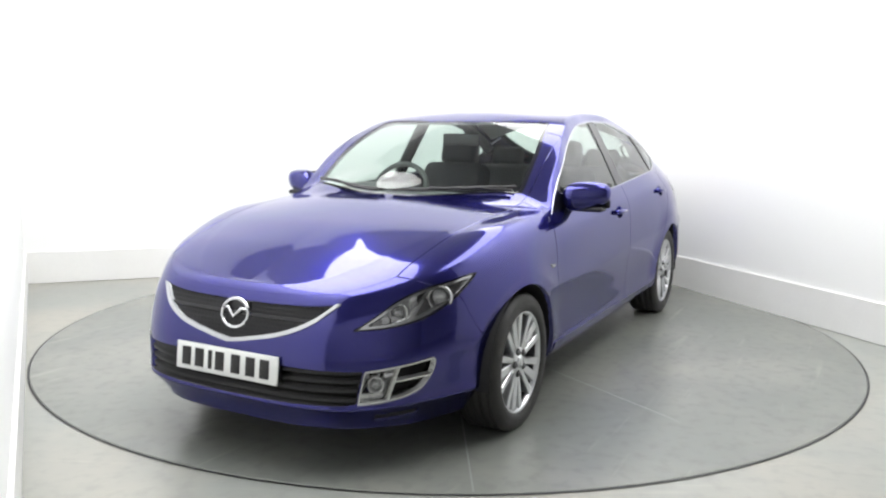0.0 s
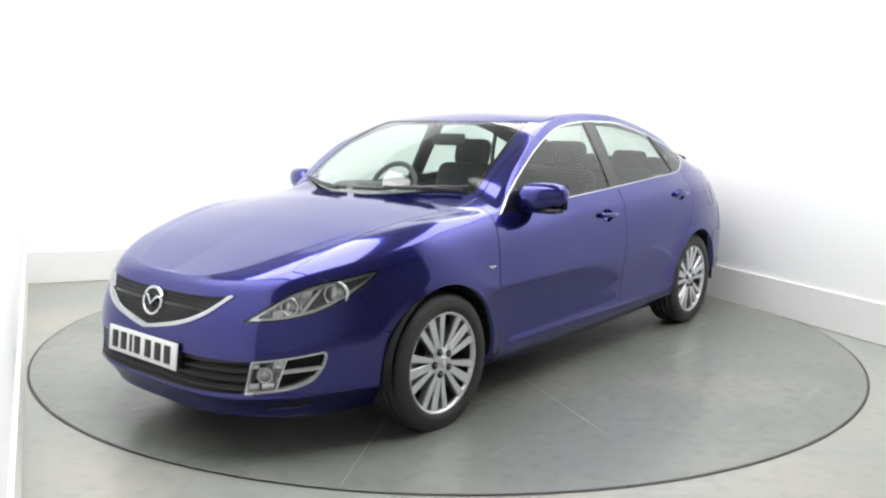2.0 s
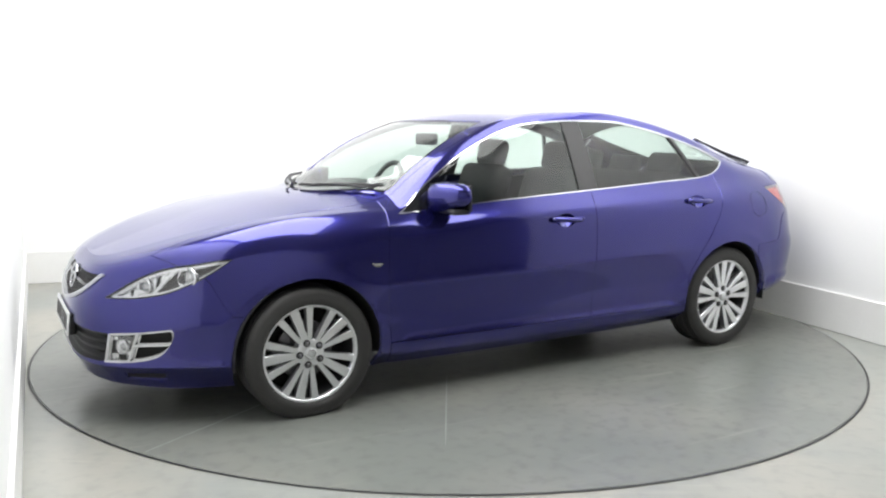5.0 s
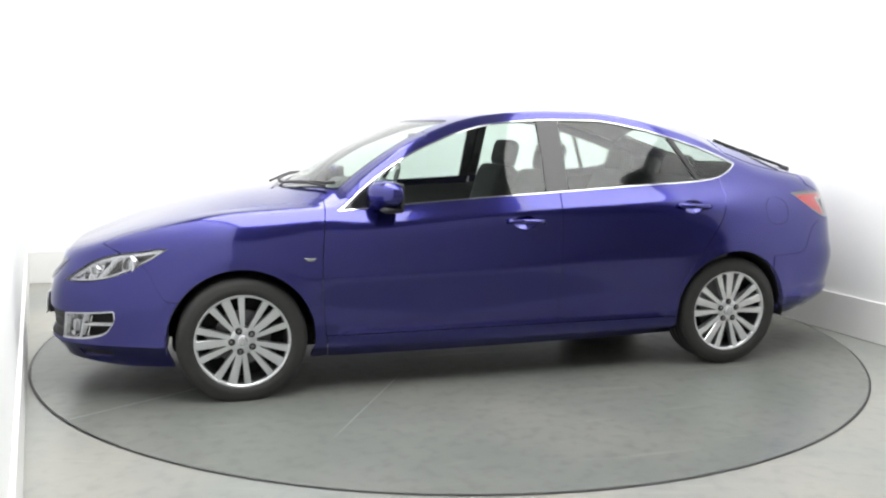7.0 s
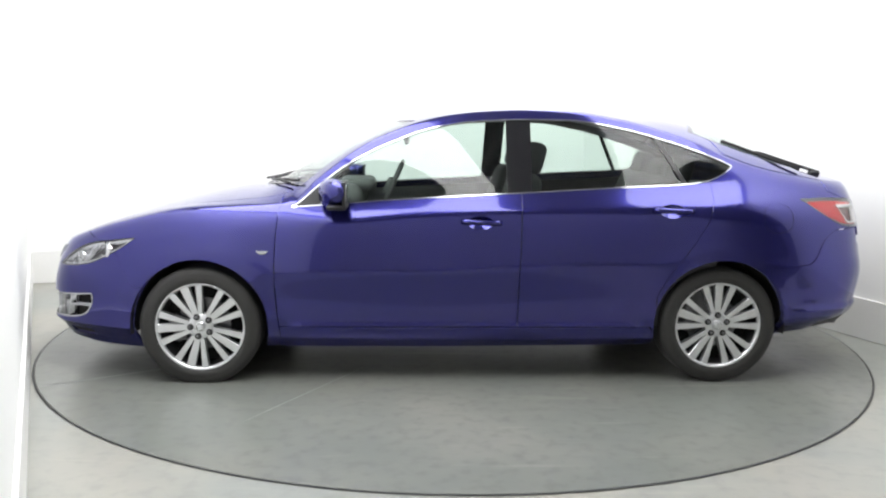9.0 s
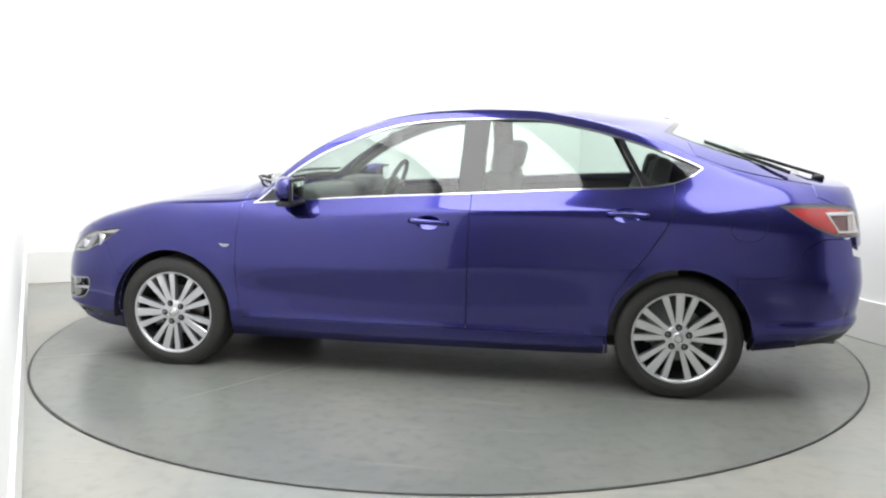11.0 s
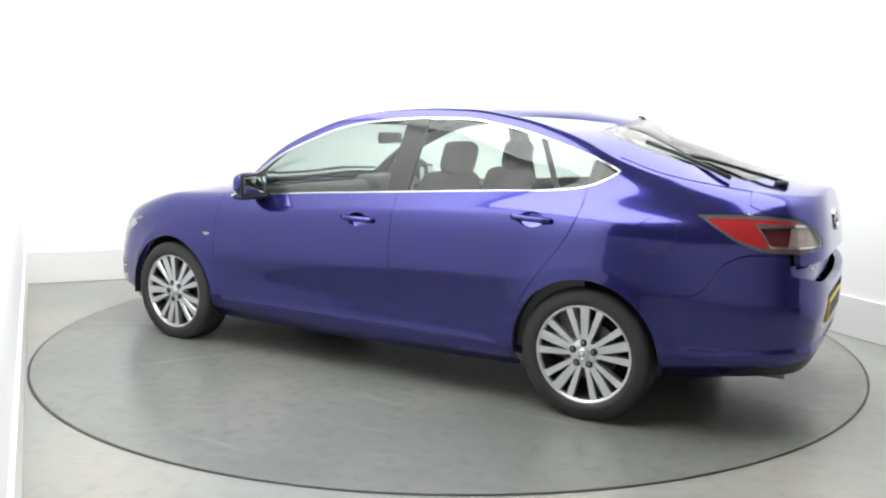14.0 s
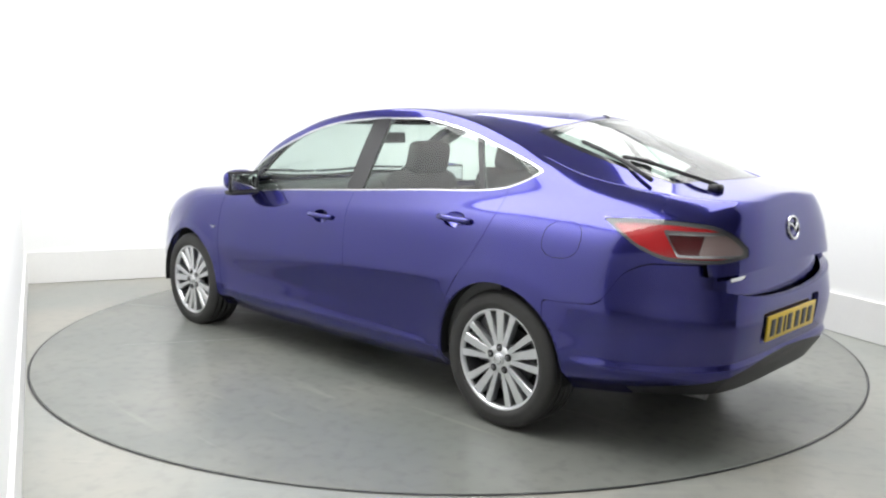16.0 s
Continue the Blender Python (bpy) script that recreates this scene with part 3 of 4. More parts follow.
# headlamps: h runs round the corner of the nose
h_f = lambda W: W[:, Y] - W[:, X]
lamp_low = pchip([(-1.75, 0.572), (-1.66, 0.576), (-1.5, 0.580), (-1.3, 0.600), (-1.12, 0.648), (-1.0, 0.700), (-0.90, 0.756)])
lamp_top = pchip([(-1.75, 0.565), (-1.66, 0.588), (-1.55, 0.632), (-1.4, 0.690), (-1.25, 0.722), (-1.1, 0.738), (-0.95, 0.754), (-0.90, 0.756)])
lamp_f = lambda W: np.maximum(np.maximum((W[:, Z] - lamp_top(h_f(W))) / 1.1, (lamp_low(h_f(W)) - W[:, Z]) / 1.1), np.maximum(h_f(W) + 0.905, -1.68 - h_f(W)))
lamp, body = body.cut(lamp_f)

# lower intake, fog lamps and bumper fins
intake_top = pchip([(-0.1, 0.445), (0.3, 0.435), (0.5, 0.428), (0.7, 0.425)])
intake_f = lambda W: np.maximum(np.maximum(W[:, Z] - intake_top(W[:, Y]), 0.288 + 0.03 * W[:, Y] ** 2 - W[:, Z]), np.maximum(h_f(W) + 1.655 - (W[:, Z] - 0.35) * 0.3, is_front(W)))
intake, body = body.cut(intake_f)
skin_part("lower_intake", both(intake), SHADOW, car, "black lower intake", 0.0, -0.05)
for z0 in (0.312, 0.348, 0.384, 0.418):
    bar = intake.inside(lambda W: z0 - 0.006 - W[:, Z], lambda W: W[:, Z] - z0 - 0.006)
    skin_part("intake_slat", both(bar), BLACK, car, "", 0.04, -0.012)
skin_part("intake_lip", both(intake.cut(lambda W: W[:, Z] - 0.296)[0]), BLACK, car, "", 0.05, 0.0)
fog_top = pchip([(-1.7, 0.422), (-1.62, 0.427), (-1.4, 0.440), (-1.25, 0.452), (-1.2, 0.457)])
fog_low = pchip([(-1.7, 0.294), (-1.62, 0.296), (-1.45, 0.305), (-1.32, 0.327), (-1.24, 0.38), (-1.2, 0.45)])
fog_f = lambda W: np.maximum(np.maximum(W[:, Z] - fog_top(h_f(W)), fog_low(h_f(W)) - W[:, Z]), np.maximum(h_f(W) + 1.215, -1.650 + (W[:, Z] - 0.35) * 0.3 - h_f(W)))
fog, body = body.cut(fog_f)
fog_in, fog_rim = fog.cut(lambda W: fog_f(W) + 0.007)
fog_lamp, fins = fog_in.cut(lambda W: h_f(W) + 1.475 - (W[:, Z] - 0.36) * 0.5)
fin_post, fins = fins.cut(lambda W: h_f(W) + 1.466 - (W[:, Z] - 0.36) * 0.5)
fin_bar = fins.inside(lambda W: 0.376 + 0.03 * (h_f(W) + 1.4) - W[:, Z], lambda W: W[:, Z] - 0.383 - 0.03 * (h_f(W) + 1.4))
# small duct under the lip
duct, body = body.cut(lambda W: np.maximum(np.maximum(np.abs(W[:, Z] - 0.228) - 0.019, np.abs(h_f(W) + 1.43) - 0.13), is_front(W)))

# tail lamps: g runs round the corner of the tail
g_f = lambda W: -(W[:, Y] + W[:, X])
tail_top = pchip([(1.0, 0.978), (1.09, 0.984), (1.3, 0.988), (1.6, 0.975), (1.75, 0.94), (1.88, 0.868)])
tail_low = pchip([(1.0, 0.985), (1.075, 0.975), (1.15, 0.925), (1.25, 0.870), (1.4, 0.832), (1.65, 0.822), (1.88, 0.840)])
tail_f = lambda W: np.maximum(np.maximum(W[:, Z] - tail_top(g_f(W)), tail_low(g_f(W)) - W[:, Z]), np.maximum(1.072 - g_f(W), g_f(W) - 1.868))
tail, body = body.cut(tail_f)

# shut lines: bonnet, bumpers, doors, tailgate
bonnet_f = lambda W: np.maximum(np.maximum(0.0 - W[:, X] + 0.4, W[:, Y] - (0.665 - 0.10 * np.clip((W[:, X] - 1.0) / 1.2, 0, 1) ** 1.5)), (5.02 - W[:, RAILV]) * 0.3)
bonnet, body = split(body, bonnet_f)
rest_front, body = split(body, lambda W: 0.945 + 0.03 * np.sin((W[:, Z] - 0.2) * 4) - W[:, X])
wing_line = pchip([(1.3, 0.50), (1.70, 0.50), (1.75, 0.56), (1.80, 0.66), (1.9, 0.72), (2.1, 0.80), (2.4, 0.9)])
front_bumper, front_wing = split(rest_front, lambda W: np.maximum(W[:, Z] - wing_line(W[:, X]), 1.55 - W[:, X]))
roof, body = split(body, lambda W: np.maximum(np.maximum((5.93 - W[:, RAILV]) * 0.3, -1.33 - 0.06 * (W[:, Y] / 0.5) ** 2 - W[:, X]), W[:, X] - 0.90), 0.0003)
tailgate_f = lambda W: np.maximum(np.maximum(W[:, X] + np.where(W[:, RAILV] > 6.03, 1.34, 2.02 + 0.2 * np.clip(0.98 - W[:, Z], -0.1, 0.2)), (0.79 - 0.02 * (W[:, Y] / 0.6) ** 2 - W[:, Z])), np.where(W[:, RAILV] > 5.9, -1.0, W[:, Y] - 0.60 - 0.5 * np.clip(W[:, Z] - 0.95, 0, 0.2)))
tailgate, body = split(body, tailgate_f, 0.0016)
rear_line = pchip([(-2.4, 0.82), (-2.05, 0.82), (-1.95, 0.78), (-1.87, 0.66), (-1.83, 0.64), (-1.5, 0.63)])
rear_bumper, body = split(body, lambda W: np.maximum(W[:, Z] - rear_line(W[:, X]), W[:, X] + 1.62))
skirt, body = split(body, lambda W: np.maximum(W[:, Z] - 0.305, -1.0 - W[:, X]))
door_back = pchip([(0.2, -1.02), (0.45, -1.02), (0.6, -1.09), (0.75, -1.20), (0.9, -1.29), (1.0, -1.315), (1.2, -1.315)])
quarter_panel, doors = split(body, lambda W: np.where(W[:, Z] > belt(W[:, X]) + 0.002, -1.0, W[:, X] - door_back(W[:, Z])))
rear_door, front_door = split(doors, lambda W: pillar(W))
HANDLES = ((-0.09, 0.858), (-1.09, 0.925))
hollow_f = lambda x0, z0: lambda W: np.hypot((W[:, X] - x0 - 0.004) / 0.068, (W[:, Z] - z0 + 0.004) / 0.036) - 1
front_hollow, front_door = front_door.cut(hollow_f(*HANDLES[0]))
rear_hollow, rear_door = rear_door.cut(hollow_f(*HANDLES[1]))


def scooped(s, x0, z0):
    """A piece of the skin pressed inwards as a bowl."""
    V = s.V.copy()
    depth = np.clip(1 - np.hypot((V[:, X] - x0 - 0.004) / 0.068, (V[:, Z] - z0 + 0.004) / 0.036) ** 2, 0, 1)
    V[:, :3] -= V[:, 3:6] * (0.024 * depth)[:, None]
    V[:, 3] += (V[:, X] - x0) * -9
    V[:, 5] += (V[:, Z] - z0) * -24
    V[:, 3:6] /= np.linalg.norm(V[:, 3:6], axis=1)[:, None]
    return Sheet(V, s.faces)


door_obs = {0: [], 1: []}
for n_side, side in enumerate((lambda s: s, mirrored)):
    skin_part("front_wing", side(front_wing), PAINT, car, "", 0.022)
    door_obs[n_side].append(skin_part("front_door", side(front_door), PAINT, car, "", 0.014))
    door_obs[n_side].append(skin_part("rear_door", side(rear_door), PAINT, car, "", 0.014))
    for door, pane, hollow, spot in zip(door_obs[n_side], door_glass[n_side], (front_hollow, rear_hollow), HANDLES):
        pane.parent = door
        skin_part("handle_recess", side(scooped(hollow, *spot)), PAINT, door, "scooped recess behind the handle", 0.0)
    skin_part("rear_quarter", side(quarter_panel), PAINT, car, "", 0.014)
    skin_part("side_skirt", side(skirt), PAINT, car, "", 0.014, 0.004)
skin_part("bonnet", both(bonnet), PAINT, car, "", 0.012)
skin_part("roof", both(roof), PAINT, car, "", 0.012)
tailgate_ob = skin_part("tailgate", both(tailgate), PAINT, car, "", 0.03, 0.003)
skin_part("front_bumper", both(front_bumper), PAINT, car, "", 0.02)
recess, rear_bumper = rear_bumper.cut(lambda W: np.maximum(np.maximum(0.650 + 0.068 * (W[:, Y] / 0.58) ** 2 - W[:, Z], W[:, Y] - 0.64), W[:, X] + 2.05))
skin_part("tailgate_recess", both(recess), PAINT, car, "shadowed hollow under the tailgate edge", 0.0, -0.055)
plate_well, rear_bumper = rear_bumper.cut(lambda W: np.maximum(np.maximum(0.462 - W[:, Z], W[:, Z] - 0.615), W[:, Y] - 0.30))
skin_part("plate_well", both(plate_well), PAINT, car, "", 0.0, -0.012)
low_rear, rear_bumper = rear_bumper.cut(lambda W: np.maximum(W[:, Z] - 0.405 + 0.06 * (W[:, Y] / 0.6) ** 2, W[:, X] + 1.95))
skin_part("rear_bumper", both(rear_bumper), PAINT, car, "", 0.035, 0.003)
skin_part("rear_valance", both(low_rear), BLACK, car, "black lower valance of the rear bumper", 0.03)
# shallow near-black sheets give the ducts their shade
skin_part("bumper_duct", duct, SHADOW, car, "", 0.0, -0.012)
skin_part("bumper_duct", mirrored(duct), SHADOW, car, "", 0.0, -0.012)

# lamps


def facets(s, count, lo, hi, depth, foot=0.55, step=0.075):
    """Cuts a lamp's bay into upright facets that stand at different depths and slants."""
    out = []
    for k in range(count):
        a, b = (lo + (hi - lo) * q / count for q in (k, k + 1))
        piece = s.inside(lambda W: a - h_f(W), lambda W: h_f(W) - b)
        if not piece.faces:
            continue
        for row in range(3):
            z0, z1 = (foot + step * q for q in (row, row + 1))
            cell = piece.inside(lambda W: z0 - W[:, Z], lambda W: W[:, Z] - z1)
            if not cell.faces:
                continue
            V = cell.V.copy()
            V[:, 3] += 0.45 * math.sin(2.3 * k + 1.7 * row)
            V[:, 4] += 0.45 * math.cos(1.9 * k + 2.9 * row)
            V[:, 5] += 0.5 * math.sin(3.1 * k + 4.1 * row)
            V[:, 3:6] /= np.linalg.norm(V[:, 3:6], axis=1)[:, None]
            V[:, :3] -= cell.V[:, 3:6] * (depth + 0.012 * ((k + row) % 2))
            out.append(Sheet(V, cell.faces))
    return joined(out)


for side in (lambda s: s, mirrored):
    head = skin_part("headlamp", side(lamp), LENS, car, "clear headlamp with chrome reflectors", 0.0, 0.0)
    inner_lamp, seal = lamp.cut(lambda W: lamp_f(W) + 0.006)
    skin_part("lamp_seal", side(seal), GLOSSBLACK, head, "black seal", 0.02, -0.003)
    bright, rim_piece = inner_lamp.cut(lambda W: lamp_f(W) + 0.014)
    skin_part("lamp_bezel", side(rim_piece), CHROME, head, "chrome bezel", 0.03, -0.010)
    divide = lambda W: -1.30 + (W[:, Z] - 0.66) * 1.1 - h_f(W)
    outer_bay, inner_bay = bright.cut(divide)
    bar_piece, outer_bay = outer_bay.cut(lambda W: -divide(W) - 0.020)
    skin_part("lamp_bezel", side(bar_piece), CHROME, head, "chrome divider", 0.03, -0.012)
    skin_part("reflector", side(facets(inner_bay, 9, -1.68, -1.18, 0.030)), CHROME, head, "faceted bright reflector", 0.0)
    skin_part("lamp_back", side(inner_bay), TRIM, head, "dark lamp housing", 0.0, -0.055)
    skin_part("lamp_mask", side(outer_bay), DARKALLOY, head, "dark grey mask round the projector", 0.0, -0.040)
    fogob = skin_part("fog_lamp", side(fog_lamp), LENS, car, "clear square fog lamp", 0.0, -0.008)
    skin_part("reflector", side(facets(fog_lamp, 3, -1.68, -1.42, 0.028, 0.27, 0.06)), CHROME, fogob, "bright faceted bowl", 0.0)
    skin_part("lamp_back", side(fog_lamp), DISC, fogob, "", 0.0, -0.048)
    skin_part("fog_surround", side(joined([fog_rim, fin_post, fin_bar])), CHROME, car, "chrome surround of the fog lamp and fins", 0.03, 0.004)
    skin_part("fin_backing", side(fins), SHADOW, car, "", 0.0, -0.05)
    tl = skin_part("tail_lamp", side(tail), LENS, car, "red and clear tail lamp with dark bezel", 0.0, 0.002)
    t_in, t_rim = tail.cut(lambda W: tail_f(W) + 0.016)
    inner_f = lambda W: np.maximum(np.maximum(np.abs(W[:, Z] - 0.895 + 0.02 * (g_f(W) - 1.6)) - 0.05, 1.40 - (W[:, Z] - 0.9) * 0.6 - g_f(W)), g_f(W) - 1.83 + (W[:, Z] - 0.9) * 0.9)
    t_clear, t_red = t_in.cut(inner_f)
    t_clear, t_ring = t_clear.cut(lambda W: inner_f(W) + 0.010)
    t_c1, t_c2 = t_clear.cut(lambda W: g_f(W) - 1.58 - (W[:, Z] - 0.9) * 0.6)
    skin_part("lamp_bezel", side(t_rim), TRIM, tl, "dark smoked bezel", 0.02, -0.004)
    skin_part("red_lens", side(t_red), RED, tl, "red lens", 0.02, -0.006)
    skin_part("lamp_ring", side(t_ring), CHROME, tl, "chrome ring", 0.02, -0.002)
    skin_part("red_lens", side(t_c1), DEEPRED, tl, "deep red lens", 0.0, -0.02)
    skin_part("clear_lens", side(t_c2), CLEARRED, tl, "pale clear lens", 0.0, -0.012)

# ---------- the car: inside ----------
inner_front = joined([Sheet(V, quads)])
hull = inner_front.inside(lambda W: W[:, X] - 0.86, lambda W: -1.35 - W[:, X])
card = hull.inside(lambda W: W[:, Z] - belt(W[:, X]) + 0.012, lambda W: 0.9 - W[:, RAILV])
for side in (lambda s: s, mirrored):
    skin_part("door_card", side(card), TRIM, car, "dark grey inner door trim", 0.0, -0.07)
lining = inner_front.inside(lambda W: 6.12 - W[:, RAILV], lambda W: W[:, X] - 0.12, lambda W: -1.34 - W[:, X])
skin_part("headlining", both(lining), LINER, car, "pale grey headlining", 0.0, -0.03)
apill = inner_front.inside(lambda W: W[:, RAILV] - 6.06, lambda W: gutter(W[:, X]) + 0.0 - W[:, Z], lambda W: W[:, X] - 0.86, lambda W: -1.5 - W[:, X])
for side in (lambda s: s, mirrored):
    skin_part("pillar_trim", side(apill), PILLAR, car, "grey inner pillar trim", 0.0, -0.016)


def cushion(name, sx, sy, sz, at, tilt, mat, parent, label=""):
    return part(name, box(sx, sy, sz, at, min(sx, sy, sz) * 0.42, Matrix.Rotation(radians(tilt), 4, "Y"), 4), mat, parent, label)


for y in (0.37, -0.37):
    cushion("seat", 0.52, 0.50, 0.16, (0.02, y, 0.50), -8, CLOTH, car, "charcoal cloth front seat cushion")
    cushion("seat_back", 0.16, 0.48, 0.62, (-0.30, y, 0.80), -17, CLOTH, car, "charcoal cloth front seat back")
    cushion("headrest", 0.11, 0.27, 0.18, (-0.42, y, 1.175), -14, CLOTH, car, "padded headrest")
    for dy in (-0.06, 0.06):
        part("headrest_post", tube([(-0.37, y + dy, 1.04), (-0.42, y + dy, 1.13)], 0.006, 8), CHROME, car)
cushion("rear_seat", 0.50, 1.22, 0.16, (-0.82, 0, 0.52), -8, CLOTH, car, "charcoal cloth rear bench")
cushion("rear_seat_back", 0.16, 1.20, 0.56, (-1.16, 0, 0.80), -22, CLOTH, car, "charcoal cloth rear bench back")
for y in (0.38, 0, -0.38):
    cushion("headrest", 0.09, 0.25, 0.15, (-1.27, y, 1.12 if y else 1.09), -14, CLOTH, car, "padded headrest")
part("parcel_shelf", box(0.62, 1.16, 0.03, (-1.62, 0, 0.985), 0.01), TRIM, car, "dark parcel shelf")
part("dashboard", box(0.50, 1.36, 0.22, (0.82, 0, 0.86), 0.09, Matrix.Rotation(radians(6), 4, "Y"), 4), TRIM, car, "dark grey moulded dashboard")
part("dashboard_binnacle", box(0.24, 0.38, 0.10, (0.62, -0.37, 0.965), 0.045, None, 4), TRIM, car)
part("scuttle", box(0.42, 1.30, 0.05, (1.02, 0, 0.905), 0.02, Matrix.Rotation(radians(8), 4, "Y")), BLACK, car)
part("centre_console", box(0.95, 0.24, 0.26, (0.15, 0, 0.46), 0.04), TRIM, car)
part("cabin_floor", box(2.5, 1.44, 0.06, (-0.25, 0, 0.29), 0.02), SHADOW, car, "dark carpeted floor")
wheel_pts = [Vector((0, 0.185 * math.cos(a), 0.185 * math.sin(a))) for a in [2 * math.pi * k / 40 for k in range(40)]]
bm = tube(wheel_pts, 0.016, 10, True)
for ang in (-90, 10, 170):
    a = radians(ang)
    b2 = tube([(0.01, 0.03 * math.cos(a), 0.03 * math.sin(a)), (0, 0.18 * math.cos(a), 0.18 * math.sin(a))], 0.014, 8)
    me = bpy.data.meshes.new("tmp")
    b2.to_mesh(me)
    b2.free()
    bm.from_mesh(me)
b2 = box(0.05, 0.16, 0.12, (0.02, 0, 0), 0.02)
me = bpy.data.meshes.new("tmp")
b2.to_mesh(me)
b2.free()
bm.from_mesh(me)
bmesh.ops.transform(bm, matrix=pose(0.40, -0.37, 0.945, 0, -24, 0), verts=bm.verts)
part("steering_wheel", bm, TRIM, car, "dark three-spoke steering wheel")
part("rear_view_mirror", box(0.03, 0.24, 0.07, (0.30, 0.0, 1.27), 0.012), BLACK, car, "black rear-view mirror")

# underbody and wheel wells
part("underbody", box(3.1, 1.30, 0.12, (0.15, 0, 0.26), 0.03), SHADOW, car, "dark underbody")
part("engine_bay", box(0.55, 1.00, 0.30, (1.72, 0, 0.44), 0.03), SHADOW, car)
part("boot_floor", box(0.75, 1.24, 0.42, (-1.72, 0, 0.62), 0.03), SHADOW, car)
for hx, hz in HUBS:
    for sgn in (1, -1):
        bm = bmesh.new()
        ring = []
        for k in range(33):
            a = math.pi * (k / 32 * 1.08 - 0.04)
            ring.append([bm.verts.new((hx + 0.356 * math.cos(a), sgn * yy, hz + 0.356 * math.sin(a))) for yy in (0.862, 0.50)])
        for (p, q), (r, s) in zip(ring, ring[1:]):
            bm.faces.new((p, q, s, r))
        bm.faces.new([q for p, q in ring])
        part("wheel_arch_liner", bm, SHADOW, car, "black wheel arch liner")

# ---------- the car: wheels ----------


def road_wheel(radius=0.312):
    """A wheel about the y axis with its face towards +y."""
    R, r = radius, 0.232
    rim = lathe([(0.214, 0.075), (0.216, 0.086), (0.222, 0.094), (0.231, 0.097), (0.234, 0.092), (0.232, 0.086)], 96)
    wheel = part("road_wheel", rim, ALLOY)
    tread = [(r - 0.012, -0.09), (r + 0.01, -0.105), (R - 0.035, -0.109), (R - 0.012, -0.098), (R, -0.082)]
    for k in range(4):
        y = -0.062 + 0.0413 * k
        tread += [(R, y - 0.006), (R - 0.007, y - 0.005), (R - 0.007, y + 0.005), (R, y + 0.006)]
    tread += [(R, 0.082), (R - 0.012, 0.098), (R - 0.035, 0.109), (R - 0.045, 0.1075), (R - 0.048, 0.109), (r + 0.01, 0.105), (r - 0.006, 0.094), (r - 0.012, 0.08)]
    bm = lathe(tread, 96)
    part("tyre", bm, RUBBER, wheel, "black road tyre with grooved tread")
    # barrel coloured darker than the rim, so the gaps between spokes look shaded
    part("rim_barrel", lathe([(0.205, -0.09), (0.208, 0.02), (0.213, 0.068), (0.2145, 0.076)], 96), DARKALLOY, wheel, "inner barrel of the rim, darkened to look shaded")
    bm = lathe([(0.0001, 0.002), (0.138, 0.002), (0.140, -0.008), (0.0001, -0.010)], 64)
    part("brake_disc", bm, DISC, wheel, "bare steel brake disc", smooth=False)
    # black disc put in for the shade deep inside the wheel
    bm = lathe([(0.0001, -0.03), (0.207, -0.03)], 48)
    part("wheel_back_shade", bm, SHADOW, wheel)
    part("brake_caliper", box(0.07, 0.05, 0.15, (0.13, 0.02, 0.03), 0.015), DISC, wheel)

    def spoke(angle, half0, half1, skew, r0=0.052, r1=0.219):
        """A tapered spoke, domed towards the hub; skew turns its outer end."""
        bm = bmesh.new()
        rows = []
        for k in range(9):
            u = k / 8
            rr = r0 + (r1 - r0) * u
            a = radians(angle + skew)
            half = half0 + (half1 - half0) * u
            yf = 0.082 + 0.008 * u
            c, s = math.cos(a), math.sin(a)
            row = []
            for side, depth in ((-0.9, 0.04), (-1, 0.004), (-0.86, 0), (0.86, 0), (1, 0.004), (0.9, 0.04)):
                w = half * side
                row.append(bm.verts.new((rr * c - w * s, yf - depth, rr * s + w * c)))
            rows.append(row)
        for p, q in zip(rows, rows[1:]):
            for i in range(5):
                bm.faces.new((p[i], p[i + 1], q[i + 1], q[i]))
        bmesh.ops.recalc_face_normals(bm, faces=bm.faces[:])
        return bm
    for k in range(5):
        base = 90 + 72 * k
        for skew, h0, h1 in ((0, 0.0160, 0.0235), (20.0, 0.0108, 0.0182), (-20.0, 0.0108, 0.0182)):
            part("spoke", spoke(base, h0, h1, skew), ALLOY, wheel, smooth=False)
    part("hub", lathe([(0.067, 0.03), (0.067, 0.080), (0.064, 0.0835), (0.040, 0.087), (0.034, 0.086), (0.0001, 0.086)], 48), ALLOY, wheel)
    part("hub_cap", lathe([(0.029, 0.086), (0.029, 0.092), (0.025, 0.096), (0.0001, 0.098)], 32), ALLOY, wheel, "round silver hub cap with a plain badge")
    part("badge", lathe([(0.017, 0.0972), (0.019, 0.0992), (0.021, 0.0972)], 32), CHROME, wheel)
    for k in range(5):
        a = radians(90 + 72 * k)
        # no hole is cut: a black disc paints the shaded recess round each nut
        for nm, prof, mat in (("nut_recess_shade", [(0.0175, 0.0845), (0.0165, 0.0890), (0.0105, 0.0880), (0.0001, 0.0880)], BLACK), ("wheel_nut", [(0.0085, 0.084), (0.0085, 0.096), (0.006, 0.099), (0.0001, 0.0995)], DISC)):
            bm = lathe(prof, 12)
            bmesh.ops.translate(bm, vec=(0.053 * math.cos(a), 0, 0.053 * math.sin(a)), verts=bm.verts)
            part(nm, bm, mat, wheel)
    return wheel


wheels = []
first = road_wheel()
first.parent = car
turn_of = {(0, 1): 21, (1, 1): 0, (0, -1): 25, (1, -1): 47}
